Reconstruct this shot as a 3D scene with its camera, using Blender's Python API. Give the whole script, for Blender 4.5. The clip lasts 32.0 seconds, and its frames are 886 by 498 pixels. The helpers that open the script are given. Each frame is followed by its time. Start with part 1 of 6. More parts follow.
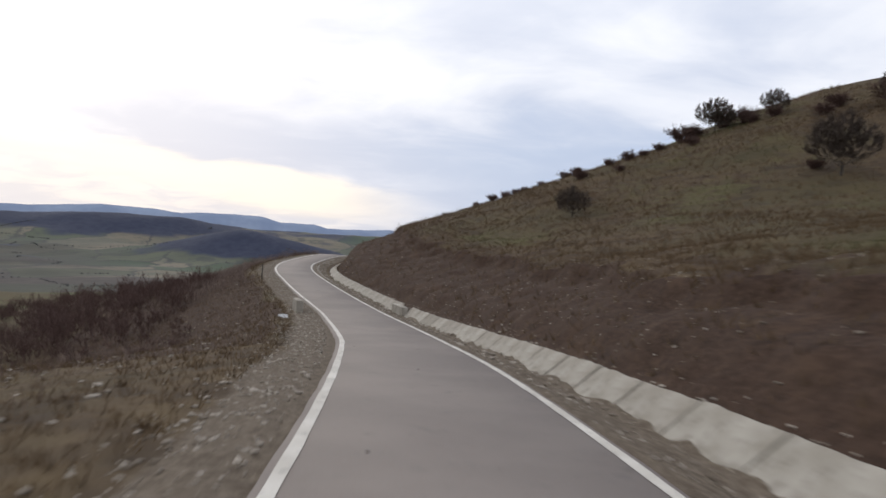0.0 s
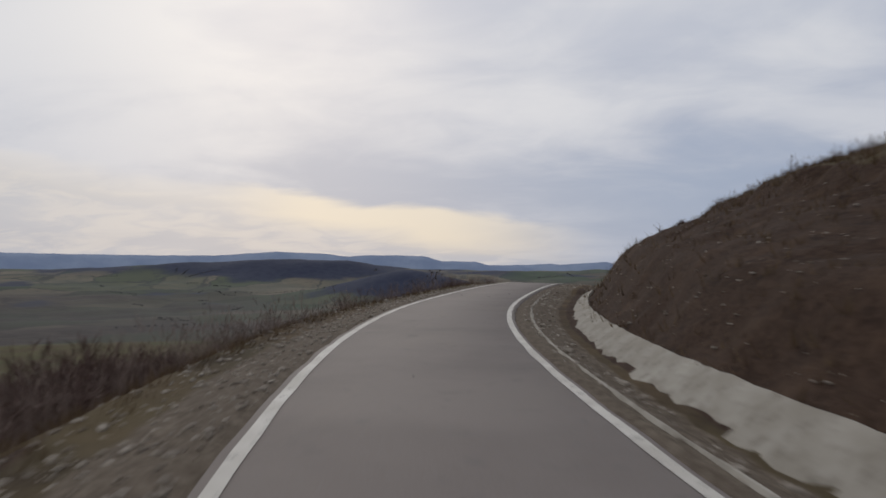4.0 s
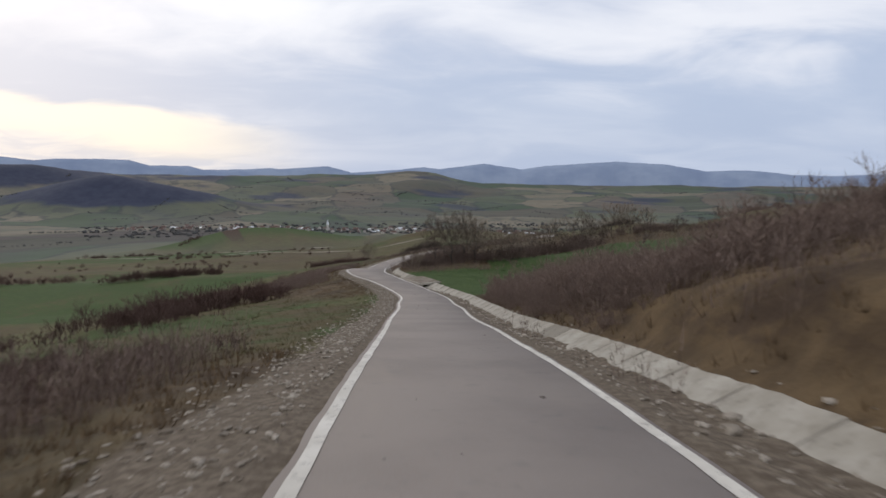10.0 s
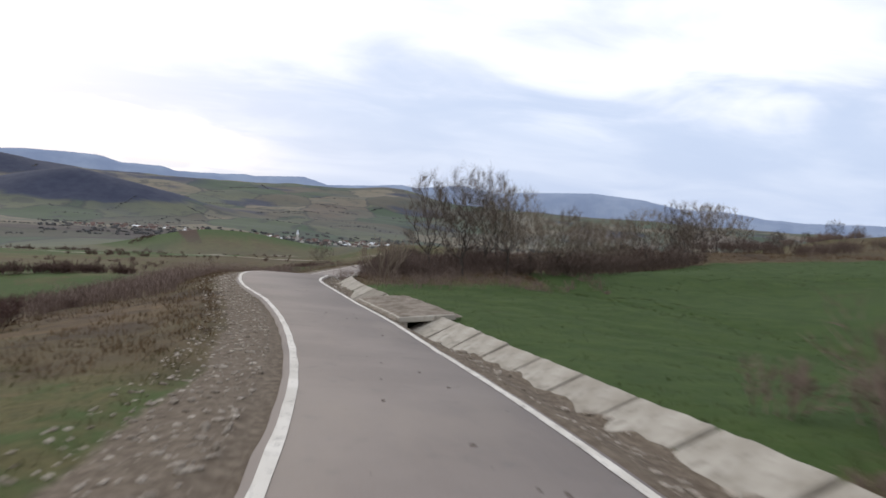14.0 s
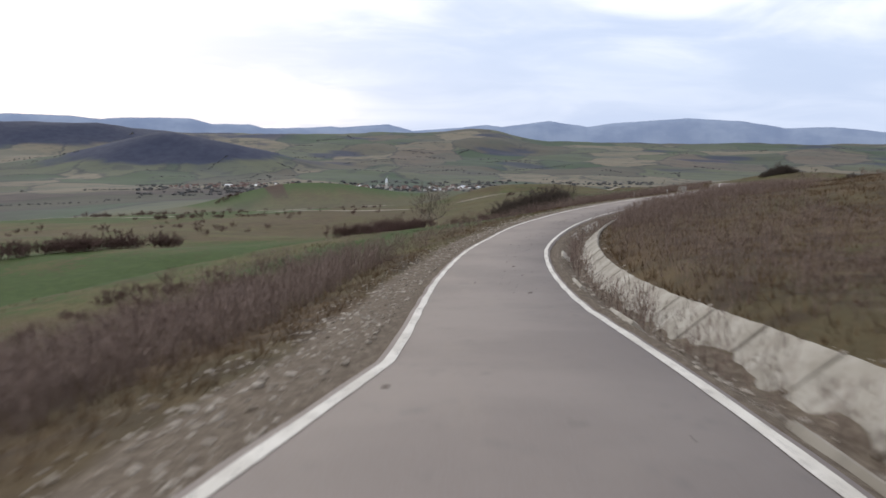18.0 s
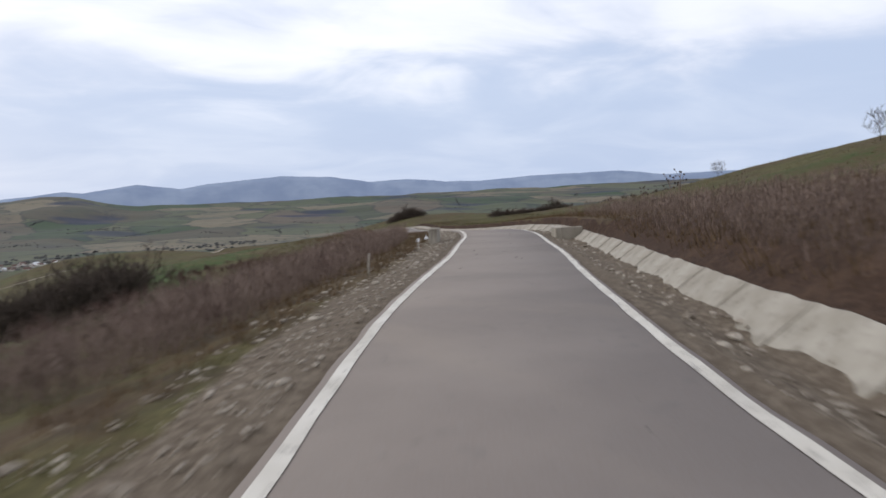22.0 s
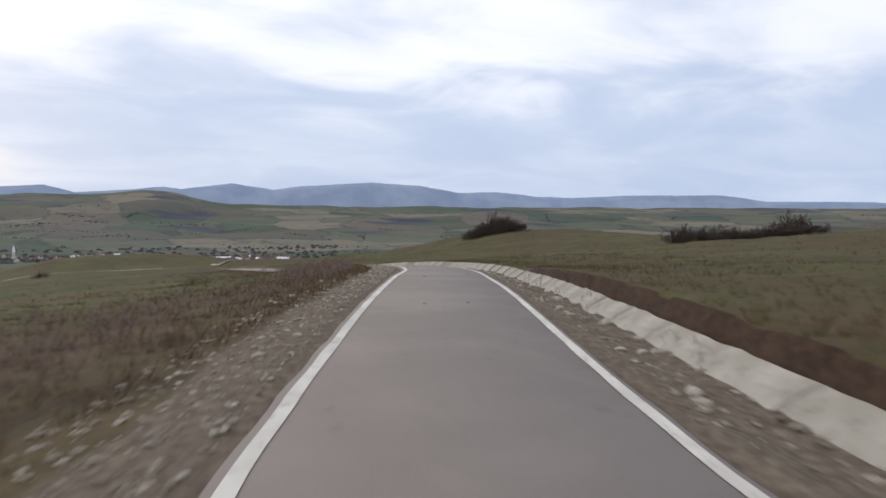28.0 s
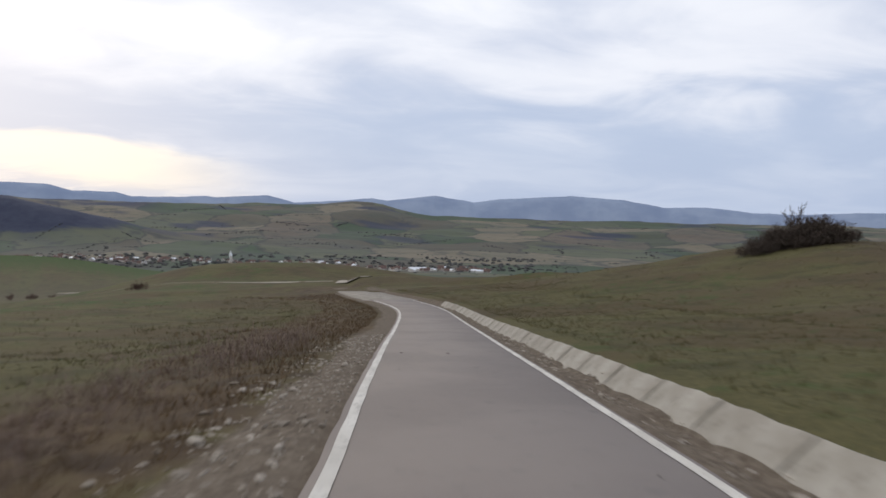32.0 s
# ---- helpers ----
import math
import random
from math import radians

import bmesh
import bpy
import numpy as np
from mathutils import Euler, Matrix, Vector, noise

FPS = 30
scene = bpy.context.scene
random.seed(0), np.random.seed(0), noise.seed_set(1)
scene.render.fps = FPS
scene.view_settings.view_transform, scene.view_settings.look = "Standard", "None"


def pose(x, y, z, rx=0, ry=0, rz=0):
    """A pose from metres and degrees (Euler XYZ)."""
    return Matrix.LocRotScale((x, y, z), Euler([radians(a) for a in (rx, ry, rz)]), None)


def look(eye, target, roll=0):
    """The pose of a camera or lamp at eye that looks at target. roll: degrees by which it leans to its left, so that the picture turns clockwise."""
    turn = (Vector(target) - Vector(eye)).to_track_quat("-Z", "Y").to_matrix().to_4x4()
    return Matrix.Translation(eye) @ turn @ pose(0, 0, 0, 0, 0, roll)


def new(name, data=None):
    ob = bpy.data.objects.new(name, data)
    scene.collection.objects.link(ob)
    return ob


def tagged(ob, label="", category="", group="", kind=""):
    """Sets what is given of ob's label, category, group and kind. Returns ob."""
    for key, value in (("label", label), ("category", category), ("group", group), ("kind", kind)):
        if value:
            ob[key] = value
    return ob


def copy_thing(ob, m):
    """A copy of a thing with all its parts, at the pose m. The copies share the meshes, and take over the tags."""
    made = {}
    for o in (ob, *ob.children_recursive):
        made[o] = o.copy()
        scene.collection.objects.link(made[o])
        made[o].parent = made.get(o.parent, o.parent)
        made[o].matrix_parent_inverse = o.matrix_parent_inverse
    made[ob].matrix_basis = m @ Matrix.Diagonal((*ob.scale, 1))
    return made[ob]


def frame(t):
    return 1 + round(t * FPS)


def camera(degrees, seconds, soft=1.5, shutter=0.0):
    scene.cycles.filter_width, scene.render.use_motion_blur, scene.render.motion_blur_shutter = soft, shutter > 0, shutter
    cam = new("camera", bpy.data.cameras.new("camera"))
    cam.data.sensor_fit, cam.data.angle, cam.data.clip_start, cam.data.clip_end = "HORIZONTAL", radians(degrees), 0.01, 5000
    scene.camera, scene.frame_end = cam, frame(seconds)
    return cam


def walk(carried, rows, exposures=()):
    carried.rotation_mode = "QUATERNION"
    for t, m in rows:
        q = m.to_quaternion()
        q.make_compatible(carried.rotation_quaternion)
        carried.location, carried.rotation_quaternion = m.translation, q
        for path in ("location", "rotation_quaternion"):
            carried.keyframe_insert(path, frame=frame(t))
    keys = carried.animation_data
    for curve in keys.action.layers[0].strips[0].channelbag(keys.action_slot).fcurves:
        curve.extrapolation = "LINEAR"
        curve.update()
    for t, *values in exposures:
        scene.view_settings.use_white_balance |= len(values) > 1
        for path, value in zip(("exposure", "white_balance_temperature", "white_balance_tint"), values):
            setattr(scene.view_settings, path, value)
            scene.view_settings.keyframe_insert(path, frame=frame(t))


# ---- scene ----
LENS = 60.94
cam = camera(LENS, 32.0, 1.6, 0.4)
ROWS = [
    (0.0, pose(-0.63, -0.02, 1.510, 89.56, -2.94, -0.30)),
    (0.5, pose(-1.05, 6.62, 1.121, 90.27, -2.56, 1.46)),
    (1.0, pose(-1.76, 13.36, 0.730, 90.53, -2.25, 2.45)),
    (1.5, pose(-2.71, 20.01, 0.302, 89.05, -1.33, 4.88)),
    (2.0, pose(-3.90, 26.75, -0.097, 88.44, -2.53, 6.92)),
    (2.5, pose(-5.25, 33.30, -0.392, 88.75, -2.71, 8.49)),
    (3.0, pose(-6.76, 39.73, -0.500, 90.75, -1.94, 12.10)),
    (3.5, pose(-8.44, 46.05, -0.398, 91.55, -1.18, 13.13)),
    (4.0, pose(-10.16, 52.23, -0.178, 91.88, -0.41, 11.89)),
    (4.5, pose(-11.76, 58.25, 0.037, 92.62, 0.36, 10.35)),
    (5.0, pose(-12.98, 64.12, 0.189, 92.32, -0.53, 6.88)),
    (5.5, pose(-13.81, 69.78, 0.314, 92.33, -2.24, 2.81)),
    (6.0, pose(-14.33, 75.44, 0.439, 92.75, -1.49, -2.11)),
    (6.5, pose(-14.53, 81.04, 0.562, 92.11, -1.35, -5.41)),
    (7.0, pose(-14.56, 86.30, 0.696, 93.05, -1.96, -8.73)),
    (7.5, pose(-14.44, 91.26, 0.794, 93.49, -1.15, -10.70)),
    (8.0, pose(-14.27, 95.97, 0.838, 92.70, -1.75, -10.40)),
    (8.5, pose(-13.95, 100.45, 0.764, 91.31, -1.19, -10.97)),
    (9.0, pose(-13.73, 104.76, 0.579, 87.98, -0.84, -10.84)),
    (9.5, pose(-13.42, 108.90, 0.260, 86.29, 0.21, -9.67)),
    (10.0, pose(-13.05, 112.99, -0.138, 84.72, -0.06, -9.07)),
    (10.5, pose(-12.55, 117.13, -0.582, 84.97, -1.13, -10.77)),
    (11.0, pose(-11.91, 121.44, -1.081, 85.35, -1.75, -13.08)),
    (11.5, pose(-11.19, 126.02, -1.693, 80.31, 0.50, -13.43)),
    (12.0, pose(-10.65, 130.97, -2.397, 78.87, -1.80, -12.36)),
    (12.5, pose(-9.98, 136.28, -3.169, 81.27, -2.81, -12.20)),
    (13.0, pose(-9.40, 141.86, -3.935, 82.85, -2.21, -12.67)),
    (13.5, pose(-8.62, 147.51, -4.684, 85.18, -2.35, -12.04)),
    (14.0, pose(-8.21, 153.43, -5.381, 86.37, -4.28, -10.90)),
    (14.5, pose(-7.76, 159.46, -6.025, 86.84, -4.86, -8.78)),
    (15.0, pose(-7.78, 165.32, -6.600, 87.49, -7.49, -6.35)),
    (15.5, pose(-7.89, 170.91, -7.069, 87.66, -2.72, -3.63)),
    (16.0, pose(-8.05, 175.77, -7.363, 86.92, -1.74, -5.02)),
    (16.5, pose(-8.19, 180.03, -7.586, 85.85, -0.76, -7.17)),
    (17.0, pose(-8.40, 184.34, -7.801, 84.18, 0.22, -6.82)),
    (17.5, pose(-8.57, 189.35, -8.072, 81.84, 1.20, -2.34)),
    (18.0, pose(-8.29, 195.20, -8.454, 81.69, 0.05, -4.46)),
    (18.5, pose(-7.65, 201.14, -9.089, 83.07, 2.08, -6.83)),
    (19.0, pose(-7.02, 207.09, -9.810, 82.82, 1.14, -7.85)),
    (19.5, pose(-6.19, 213.06, -10.404, 82.42, 0.88, -9.14)),
    (20.0, pose(-5.17, 218.95, -10.824, 82.90, 2.15, -11.21)),
    (20.5, pose(-3.63, 224.66, -11.114, 84.66, 0.86, -15.80)),
    (21.0, pose(-1.65, 230.19, -11.298, 84.78, 3.76, -22.66)),
    (21.5, pose(0.97, 235.72, -11.364, 84.91, 3.40, -29.20)),
    (22.0, pose(4.27, 241.15, -11.425, 85.36, 3.07, -34.33)),
    (22.5, pose(8.08, 246.51, -11.506, 85.53, 1.72, -38.22)),
    (23.0, pose(12.13, 251.99, -11.612, 86.97, -0.16, -41.43)),
    (23.5, pose(16.42, 257.13, -11.751, 89.26, -3.33, -41.11)),
    (24.0, pose(20.27, 262.41, -11.870, 88.95, 0.35, -36.21)),
    (24.5, pose(23.89, 267.72, -12.008, 86.27, -2.67, -30.78)),
    (25.0, pose(27.25, 273.04, -12.234, 85.07, -2.21, -28.09)),
    (25.5, pose(30.25, 278.44, -12.536, 84.40, -1.76, -27.16)),
    (26.0, pose(32.97, 283.90, -12.901, 84.18, -1.31, -26.43)),
    (26.5, pose(35.58, 289.27, -13.279, 84.28, -0.85, -26.32)),
    (27.0, pose(38.12, 294.49, -13.620, 83.91, -0.47, -25.96)),
    (27.5, pose(40.59, 299.70, -13.859, 85.15, -0.45, -26.81)),
    (28.0, pose(42.97, 305.01, -14.031, 86.54, -0.17, -27.59)),
    (28.5, pose(45.43, 310.46, -14.184, 87.13, 0.84, -27.87)),
    (29.0, pose(48.18, 316.00, -14.337, 87.41, 0.22, -28.12)),
    (29.5, pose(51.10, 321.88, -14.595, 87.74, -2.16, -28.97)),
    (30.0, pose(54.13, 328.10, -14.960, 88.14, -1.48, -28.54)),
    (30.5, pose(57.05, 334.58, -15.381, 87.36, -2.95, -24.05)),
    (31.0, pose(59.42, 341.30, -15.840, 87.21, -2.15, -17.60)),
    (31.5, pose(61.76, 347.84, -16.343, 87.32, -1.44, -14.82)),
    (32.0, pose(63.39, 354.48, -16.885, 87.44, -1.08, -12.50)),
]
EXPOSURES = [(0, 0.04), (1, -0.16), (2.5, -0.28), (4.5, -0.64), (6, -0.62), (9, -0.54), (10, -0.05), (12, 0.4), (13, 0.52), (14, 0.3), (15.5, -0.02),
             (17.5, 0.35), (20, 0.34), (22, 0.2), (23, 0.12), (24, -0.06), (26.5, 0.2), (28, 0.18), (30, -0.04), (32, 0.0)]
walk(cam, ROWS, EXPOSURES)

# ---------------------------------------------------------------- sky and sun
SUN_AZ, SUN_EL = 24.0, 22.0          # degrees left of north, above the horizon
world = bpy.data.worlds.new("overcast_sky")
scene.world = world
world.use_nodes = True


def sky_nodes():
    nt = world.node_tree
    nt.nodes.clear()
    N, L = nt.nodes.new, nt.links.new
    out, bg = N("ShaderNodeOutputWorld"), N("ShaderNodeBackground")
    tex = N("ShaderNodeTexSky")
    tex.sky_type, tex.sun_disc = "NISHITA", False
    tex.sun_elevation, tex.sun_rotation = radians(SUN_EL), radians(-SUN_AZ)
    tex.dust_density = 3.0
    co, sep = N("ShaderNodeTexCoord"), N("ShaderNodeSeparateXYZ")
    L(co.outputs["Generated"], sep.inputs[0])

    def m(op, a, b=0.0, c=None, clamp=False):
        n = N("ShaderNodeMath")
        n.operation, n.use_clamp = op, clamp
        for i, v in enumerate((a, b) if c is None else (a, b, c)):
            if isinstance(v, (int, float)):
                n.inputs[i].default_value = v
            else:
                L(v, n.inputs[i])
        return n.outputs[0]

    def mix(f, a, b):
        n = N("ShaderNodeMix")
        n.data_type = "RGBA"
        for i, v in ((0, f), (6, a), (7, b)):
            if isinstance(v, (int, float)):
                n.inputs[i].default_value = v
            elif isinstance(v, tuple):
                n.inputs[i].default_value = (*v, 1)
            else:
                L(v, n.inputs[i])
        return n.outputs[2]

    def smooth(v, lo, hi):
        n = N("ShaderNodeMapRange")
        n.interpolation_type = "SMOOTHSTEP"
        L(v, n.inputs[0])
        n.inputs[1].default_value, n.inputs[2].default_value = lo, hi
        return n.outputs[0]

    x, y, z = sep.outputs
    zz = m("MAXIMUM", z, 0.0)
    # the cloud deck as a flat layer overhead
    den = m("ADD", zz, 0.20)
    cmb = N("ShaderNodeCombineXYZ")
    L(m("DIVIDE", x, den), cmb.inputs[0])
    L(m("DIVIDE", y, den), cmb.inputs[1])
    mp = N("ShaderNodeMapping")
    L(cmb.outputs[0], mp.inputs[0])
    mp.inputs["Rotation"].default_value = (0, 0, radians(25))
    mp.inputs["Scale"].default_value = (0.8, 1.0, 1.0)

    def cloud(scale, detail, rough, dist):
        n = N("ShaderNodeTexNoise")
        L(mp.outputs[0], n.inputs["Vector"])
        n.inputs["Scale"].default_value, n.inputs["Detail"].default_value = scale, detail
        n.inputs["Roughness"].default_value, n.inputs["Distortion"].default_value = rough, dist
        return n.outputs[0]

    big, fine, wisp = cloud(0.55, 3, 0.5, 0.4), cloud(1.6, 5, 0.52, 0.6), cloud(4.0, 5, 0.55, 0.7)
    dens = m("ADD", m("ADD", m("MULTIPLY", big, 0.62), m("MULTIPLY", fine, 0.28)), m("MULTIPLY", wisp, 0.10))
    f = smooth(dens, 0.41, 0.58)
    deck = mix(f, (0.54, 0.61, 0.78), (0.86, 0.89, 0.99))
    # brighter towards the zenith and the hidden sun, a bluer sheet of cloud low in the north and east
    left = m("ADD", m("MULTIPLY", x, -0.80), m("MULTIPLY", y, 0.25))
    uneven = m("ADD", m("MULTIPLY", m("SUBTRACT", fine, 0.5), 0.26), m("MULTIPLY", m("SUBTRACT", wisp, 0.5), 0.05))
    deck = mix(m("MULTIPLY", smooth(m("ADD", zz, m("MULTIPLY", uneven, 0.4)), 0.08, 0.36), smooth(left, -0.75, 0.15)), deck, mix(f, (0.76, 0.81, 0.94), (1.07, 1.08, 1.12)))
    low = smooth(m("ADD", zz, uneven), 0.20, 0.10)
    deck = mix(m("MULTIPLY", low, m("MULTIPLY", smooth(left, 0.46, 0.16), 0.88)), deck, mix(smooth(fine, 0.35, 0.7), (0.49, 0.585, 0.78), (0.57, 0.655, 0.83)))
    # the bright, warm gap under the clouds
    gap_h = m("SUBTRACT", zz, m("ADD", m("MULTIPLY", left, 0.17), m("MULTIPLY", m("SUBTRACT", fine, 0.5), 0.06)))
    haze = m("MULTIPLY", smooth(gap_h, 0.015, -0.03), smooth(left, 0.22, 0.40))
    deck = mix(m("MULTIPLY", haze, 0.75), deck, mix(smooth(wisp, 0.4, 0.62), (0.70, 0.72, 0.80), (0.88, 0.85, 0.85)))
    band = m("MULTIPLY", smooth(gap_h, -0.045, -0.010), smooth(gap_h, 0.022, 0.004))
    band = m("MULTIPLY", band, m("MULTIPLY", smooth(left, 0.24, 0.42), m("ADD", m("MULTIPLY", smooth(left, 0.62, 0.52), 0.75), 0.25)))
    deck = mix(m("MULTIPLY", band, 0.92), deck, (1.10, 1.00, 0.86))
    sky = N("ShaderNodeMix")
    sky.data_type = "RGBA"
    sky.blend_type = "ADD"
    sky.inputs[0].default_value = 0.008
    L(deck, sky.inputs[6])
    L(tex.outputs[0], sky.inputs[7])
    L(sky.outputs[2], bg.inputs[0])
    bg.inputs[1].default_value = 0.92
    L(bg.outputs[0], out.inputs[0])


sky_nodes()
sun = new("sun", bpy.data.lights.new("sun", "SUN"))
sun.data.energy, sun.data.angle, sun.data.color = 0.7, radians(20), (1.0, 0.95, 0.88)
sun.matrix_world = look((0, 0, 0), (math.sin(radians(SUN_AZ)) * math.cos(radians(SUN_EL)),
                                    -math.cos(radians(SUN_AZ)) * math.cos(radians(SUN_EL)), -math.sin(radians(SUN_EL))))

# ---------------------------------------------------------------- materials


def material(name, rough=0.9, spec=0.25):
    mat = bpy.data.materials.new(name)
    mat.use_nodes = True
    b = mat.node_tree.nodes["Principled BSDF"]
    b.inputs["Roughness"].default_value = rough
    b.inputs["Specular IOR Level"].default_value = spec
    return mat, mat.node_tree, b


class Nodes:
    """Short hand for building a node material."""

    def __init__(self, mat, nt, bsdf):
        self.mat, self.nt, self.bsdf = mat, nt, bsdf
        self.co = nt.nodes.new("ShaderNodeTexCoord").outputs["Object"]

    def noise(self, scale, detail=4, rough=0.55, stretch=(1, 1, 1), rot=0.0, dist=0.0):
        nt = self.nt
        mp = nt.nodes.new("ShaderNodeMapping")
        nt.links.new(self.co, mp.inputs[0])
        mp.inputs["Scale"].default_value = stretch
        mp.inputs["Rotation"].default_value = (0, 0, rot)
        n = nt.nodes.new("ShaderNodeTexNoise")
        nt.links.new(mp.outputs[0], n.inputs["Vector"])
        n.inputs["Scale"].default_value, n.inputs["Detail"].default_value = scale, detail
        n.inputs["Roughness"].default_value, n.inputs["Distortion"].default_value = rough, dist
        return n.outputs[0]

    def voronoi(self, scale, stretch=(1, 1, 1), rot=0.0, feature="F1", out="Color"):
        nt = self.nt
        mp = nt.nodes.new("ShaderNodeMapping")
        nt.links.new(self.co, mp.inputs[0])
        mp.inputs["Scale"].default_value = stretch
        mp.inputs["Rotation"].default_value = (0, 0, rot)
        n = nt.nodes.new("ShaderNodeTexVoronoi")
        n.feature = feature
        nt.links.new(mp.outputs[0], n.inputs["Vector"])
        n.inputs["Scale"].default_value = scale
        return n.outputs[out]

    def ramp(self, v, lo, hi):
        n = self.nt.nodes.new("ShaderNodeMapRange")
        n.interpolation_type = "SMOOTHSTEP"
        self.nt.links.new(v, n.inputs[0])
        n.inputs[1].default_value, n.inputs[2].default_value = lo, hi
        return n.outputs[0]

    def math(self, op, a, b=0.0):
        n = self.nt.nodes.new("ShaderNodeMath")
        n.operation = op
        for i, v in enumerate((a, b)):
            if isinstance(v, (int, float)):
                n.inputs[i].default_value = v
            else:
                self.nt.links.new(v, n.inputs[i])
        return n.outputs[0]

    def mix(self, f, a, b, mode="MIX"):
        n = self.nt.nodes.new("ShaderNodeMix")
        n.data_type, n.blend_type = "RGBA", mode
        for i, v in ((0, f), (6, a), (7, b)):
            if isinstance(v, (int, float)):
                n.inputs[i].default_value = v
            elif isinstance(v, tuple):
                n.inputs[i].default_value = (*v, 1)
            else:
                self.nt.links.new(v, n.inputs[i])
        return n.outputs[2]

    def attr(self, name):
        n = self.nt.nodes.new("ShaderNodeAttribute")
        n.attribute_name = name
        s = self.nt.nodes.new("ShaderNodeSeparateColor")
        self.nt.links.new(n.outputs["Color"], s.inputs[0])
        return s.outputs

    def rand(self, island=False):
        if island:
            return self.nt.nodes.new("ShaderNodeNewGeometry").outputs["Random Per Island"]
        return self.nt.nodes.new("ShaderNodeObjectInfo").outputs["Random"]

    def color(self, v):
        self.nt.links.new(v, self.bsdf.inputs["Base Color"])

    def bump(self, v, strength=0.4, dist=0.02):
        n = self.nt.nodes.new("ShaderNodeBump")
        self.nt.links.new(v, n.inputs["Height"])
        n.inputs["Strength"].default_value, n.inputs["Distance"].default_value = strength, dist
        self.nt.links.new(n.outputs[0], self.bsdf.inputs["Normal"])


def mat_asphalt():
    n = Nodes(*material("asphalt", 0.85, 0.3))
    n_g, n_p, n_s = n.noise(55, 3, 0.7), n.noise(0.35, 4), n.noise(3.5, 5, 0.6)
    c = n.mix(n.ramp(n_p, 0.35, 0.65), (0.184, 0.149, 0.127), (0.228, 0.188, 0.160))
    c = n.mix(n.math("MULTIPLY", n.ramp(n_g, 0.3, 0.75), 0.5), c, (0.23, 0.215, 0.205))
    c = n.mix(n.math("MULTIPLY", n.ramp(n_s, 0.58, 0.75), 0.35), c, (0.115, 0.105, 0.10))
    # dust carried along by wheels, and darker patches of damp or oil
    dust = n.noise(0.8, 5, 0.6, (1.0, 0.22, 1.0), 0.1)
    c = n.mix(n.math("MULTIPLY", n.ramp(dust, 0.52, 0.72), 0.40), c, (0.255, 0.215, 0.178))
    c = n.mix(n.math("MULTIPLY", n.ramp(n.noise(1.7, 4, 0.7, dist=0.6), 0.62, 0.74), 0.45), c, (0.105, 0.090, 0.080))
    n.color(c)
    n.bump(n_g, 0.35, 0.006)
    return n.mat


def mat_paint():
    n = Nodes(*material("road_paint", 0.7, 0.3))
    w, g = n.noise(9, 6, 0.65), n.noise(1.3, 3)
    c = n.mix(n.ramp(g, 0.3, 0.7), (0.48, 0.445, 0.385), (0.62, 0.585, 0.52))
    c = n.mix(n.math("MULTIPLY", n.ramp(w, 0.55, 0.66), 0.85), c, (0.24, 0.215, 0.19))
    c = n.mix(n.math("MULTIPLY", n.ramp(n.noise(0.6, 4, 0.7), 0.55, 0.7), 0.4), c, (0.33, 0.30, 0.26))
    n.color(c)
    n.bump(w, 0.3, 0.003)
    return n.mat


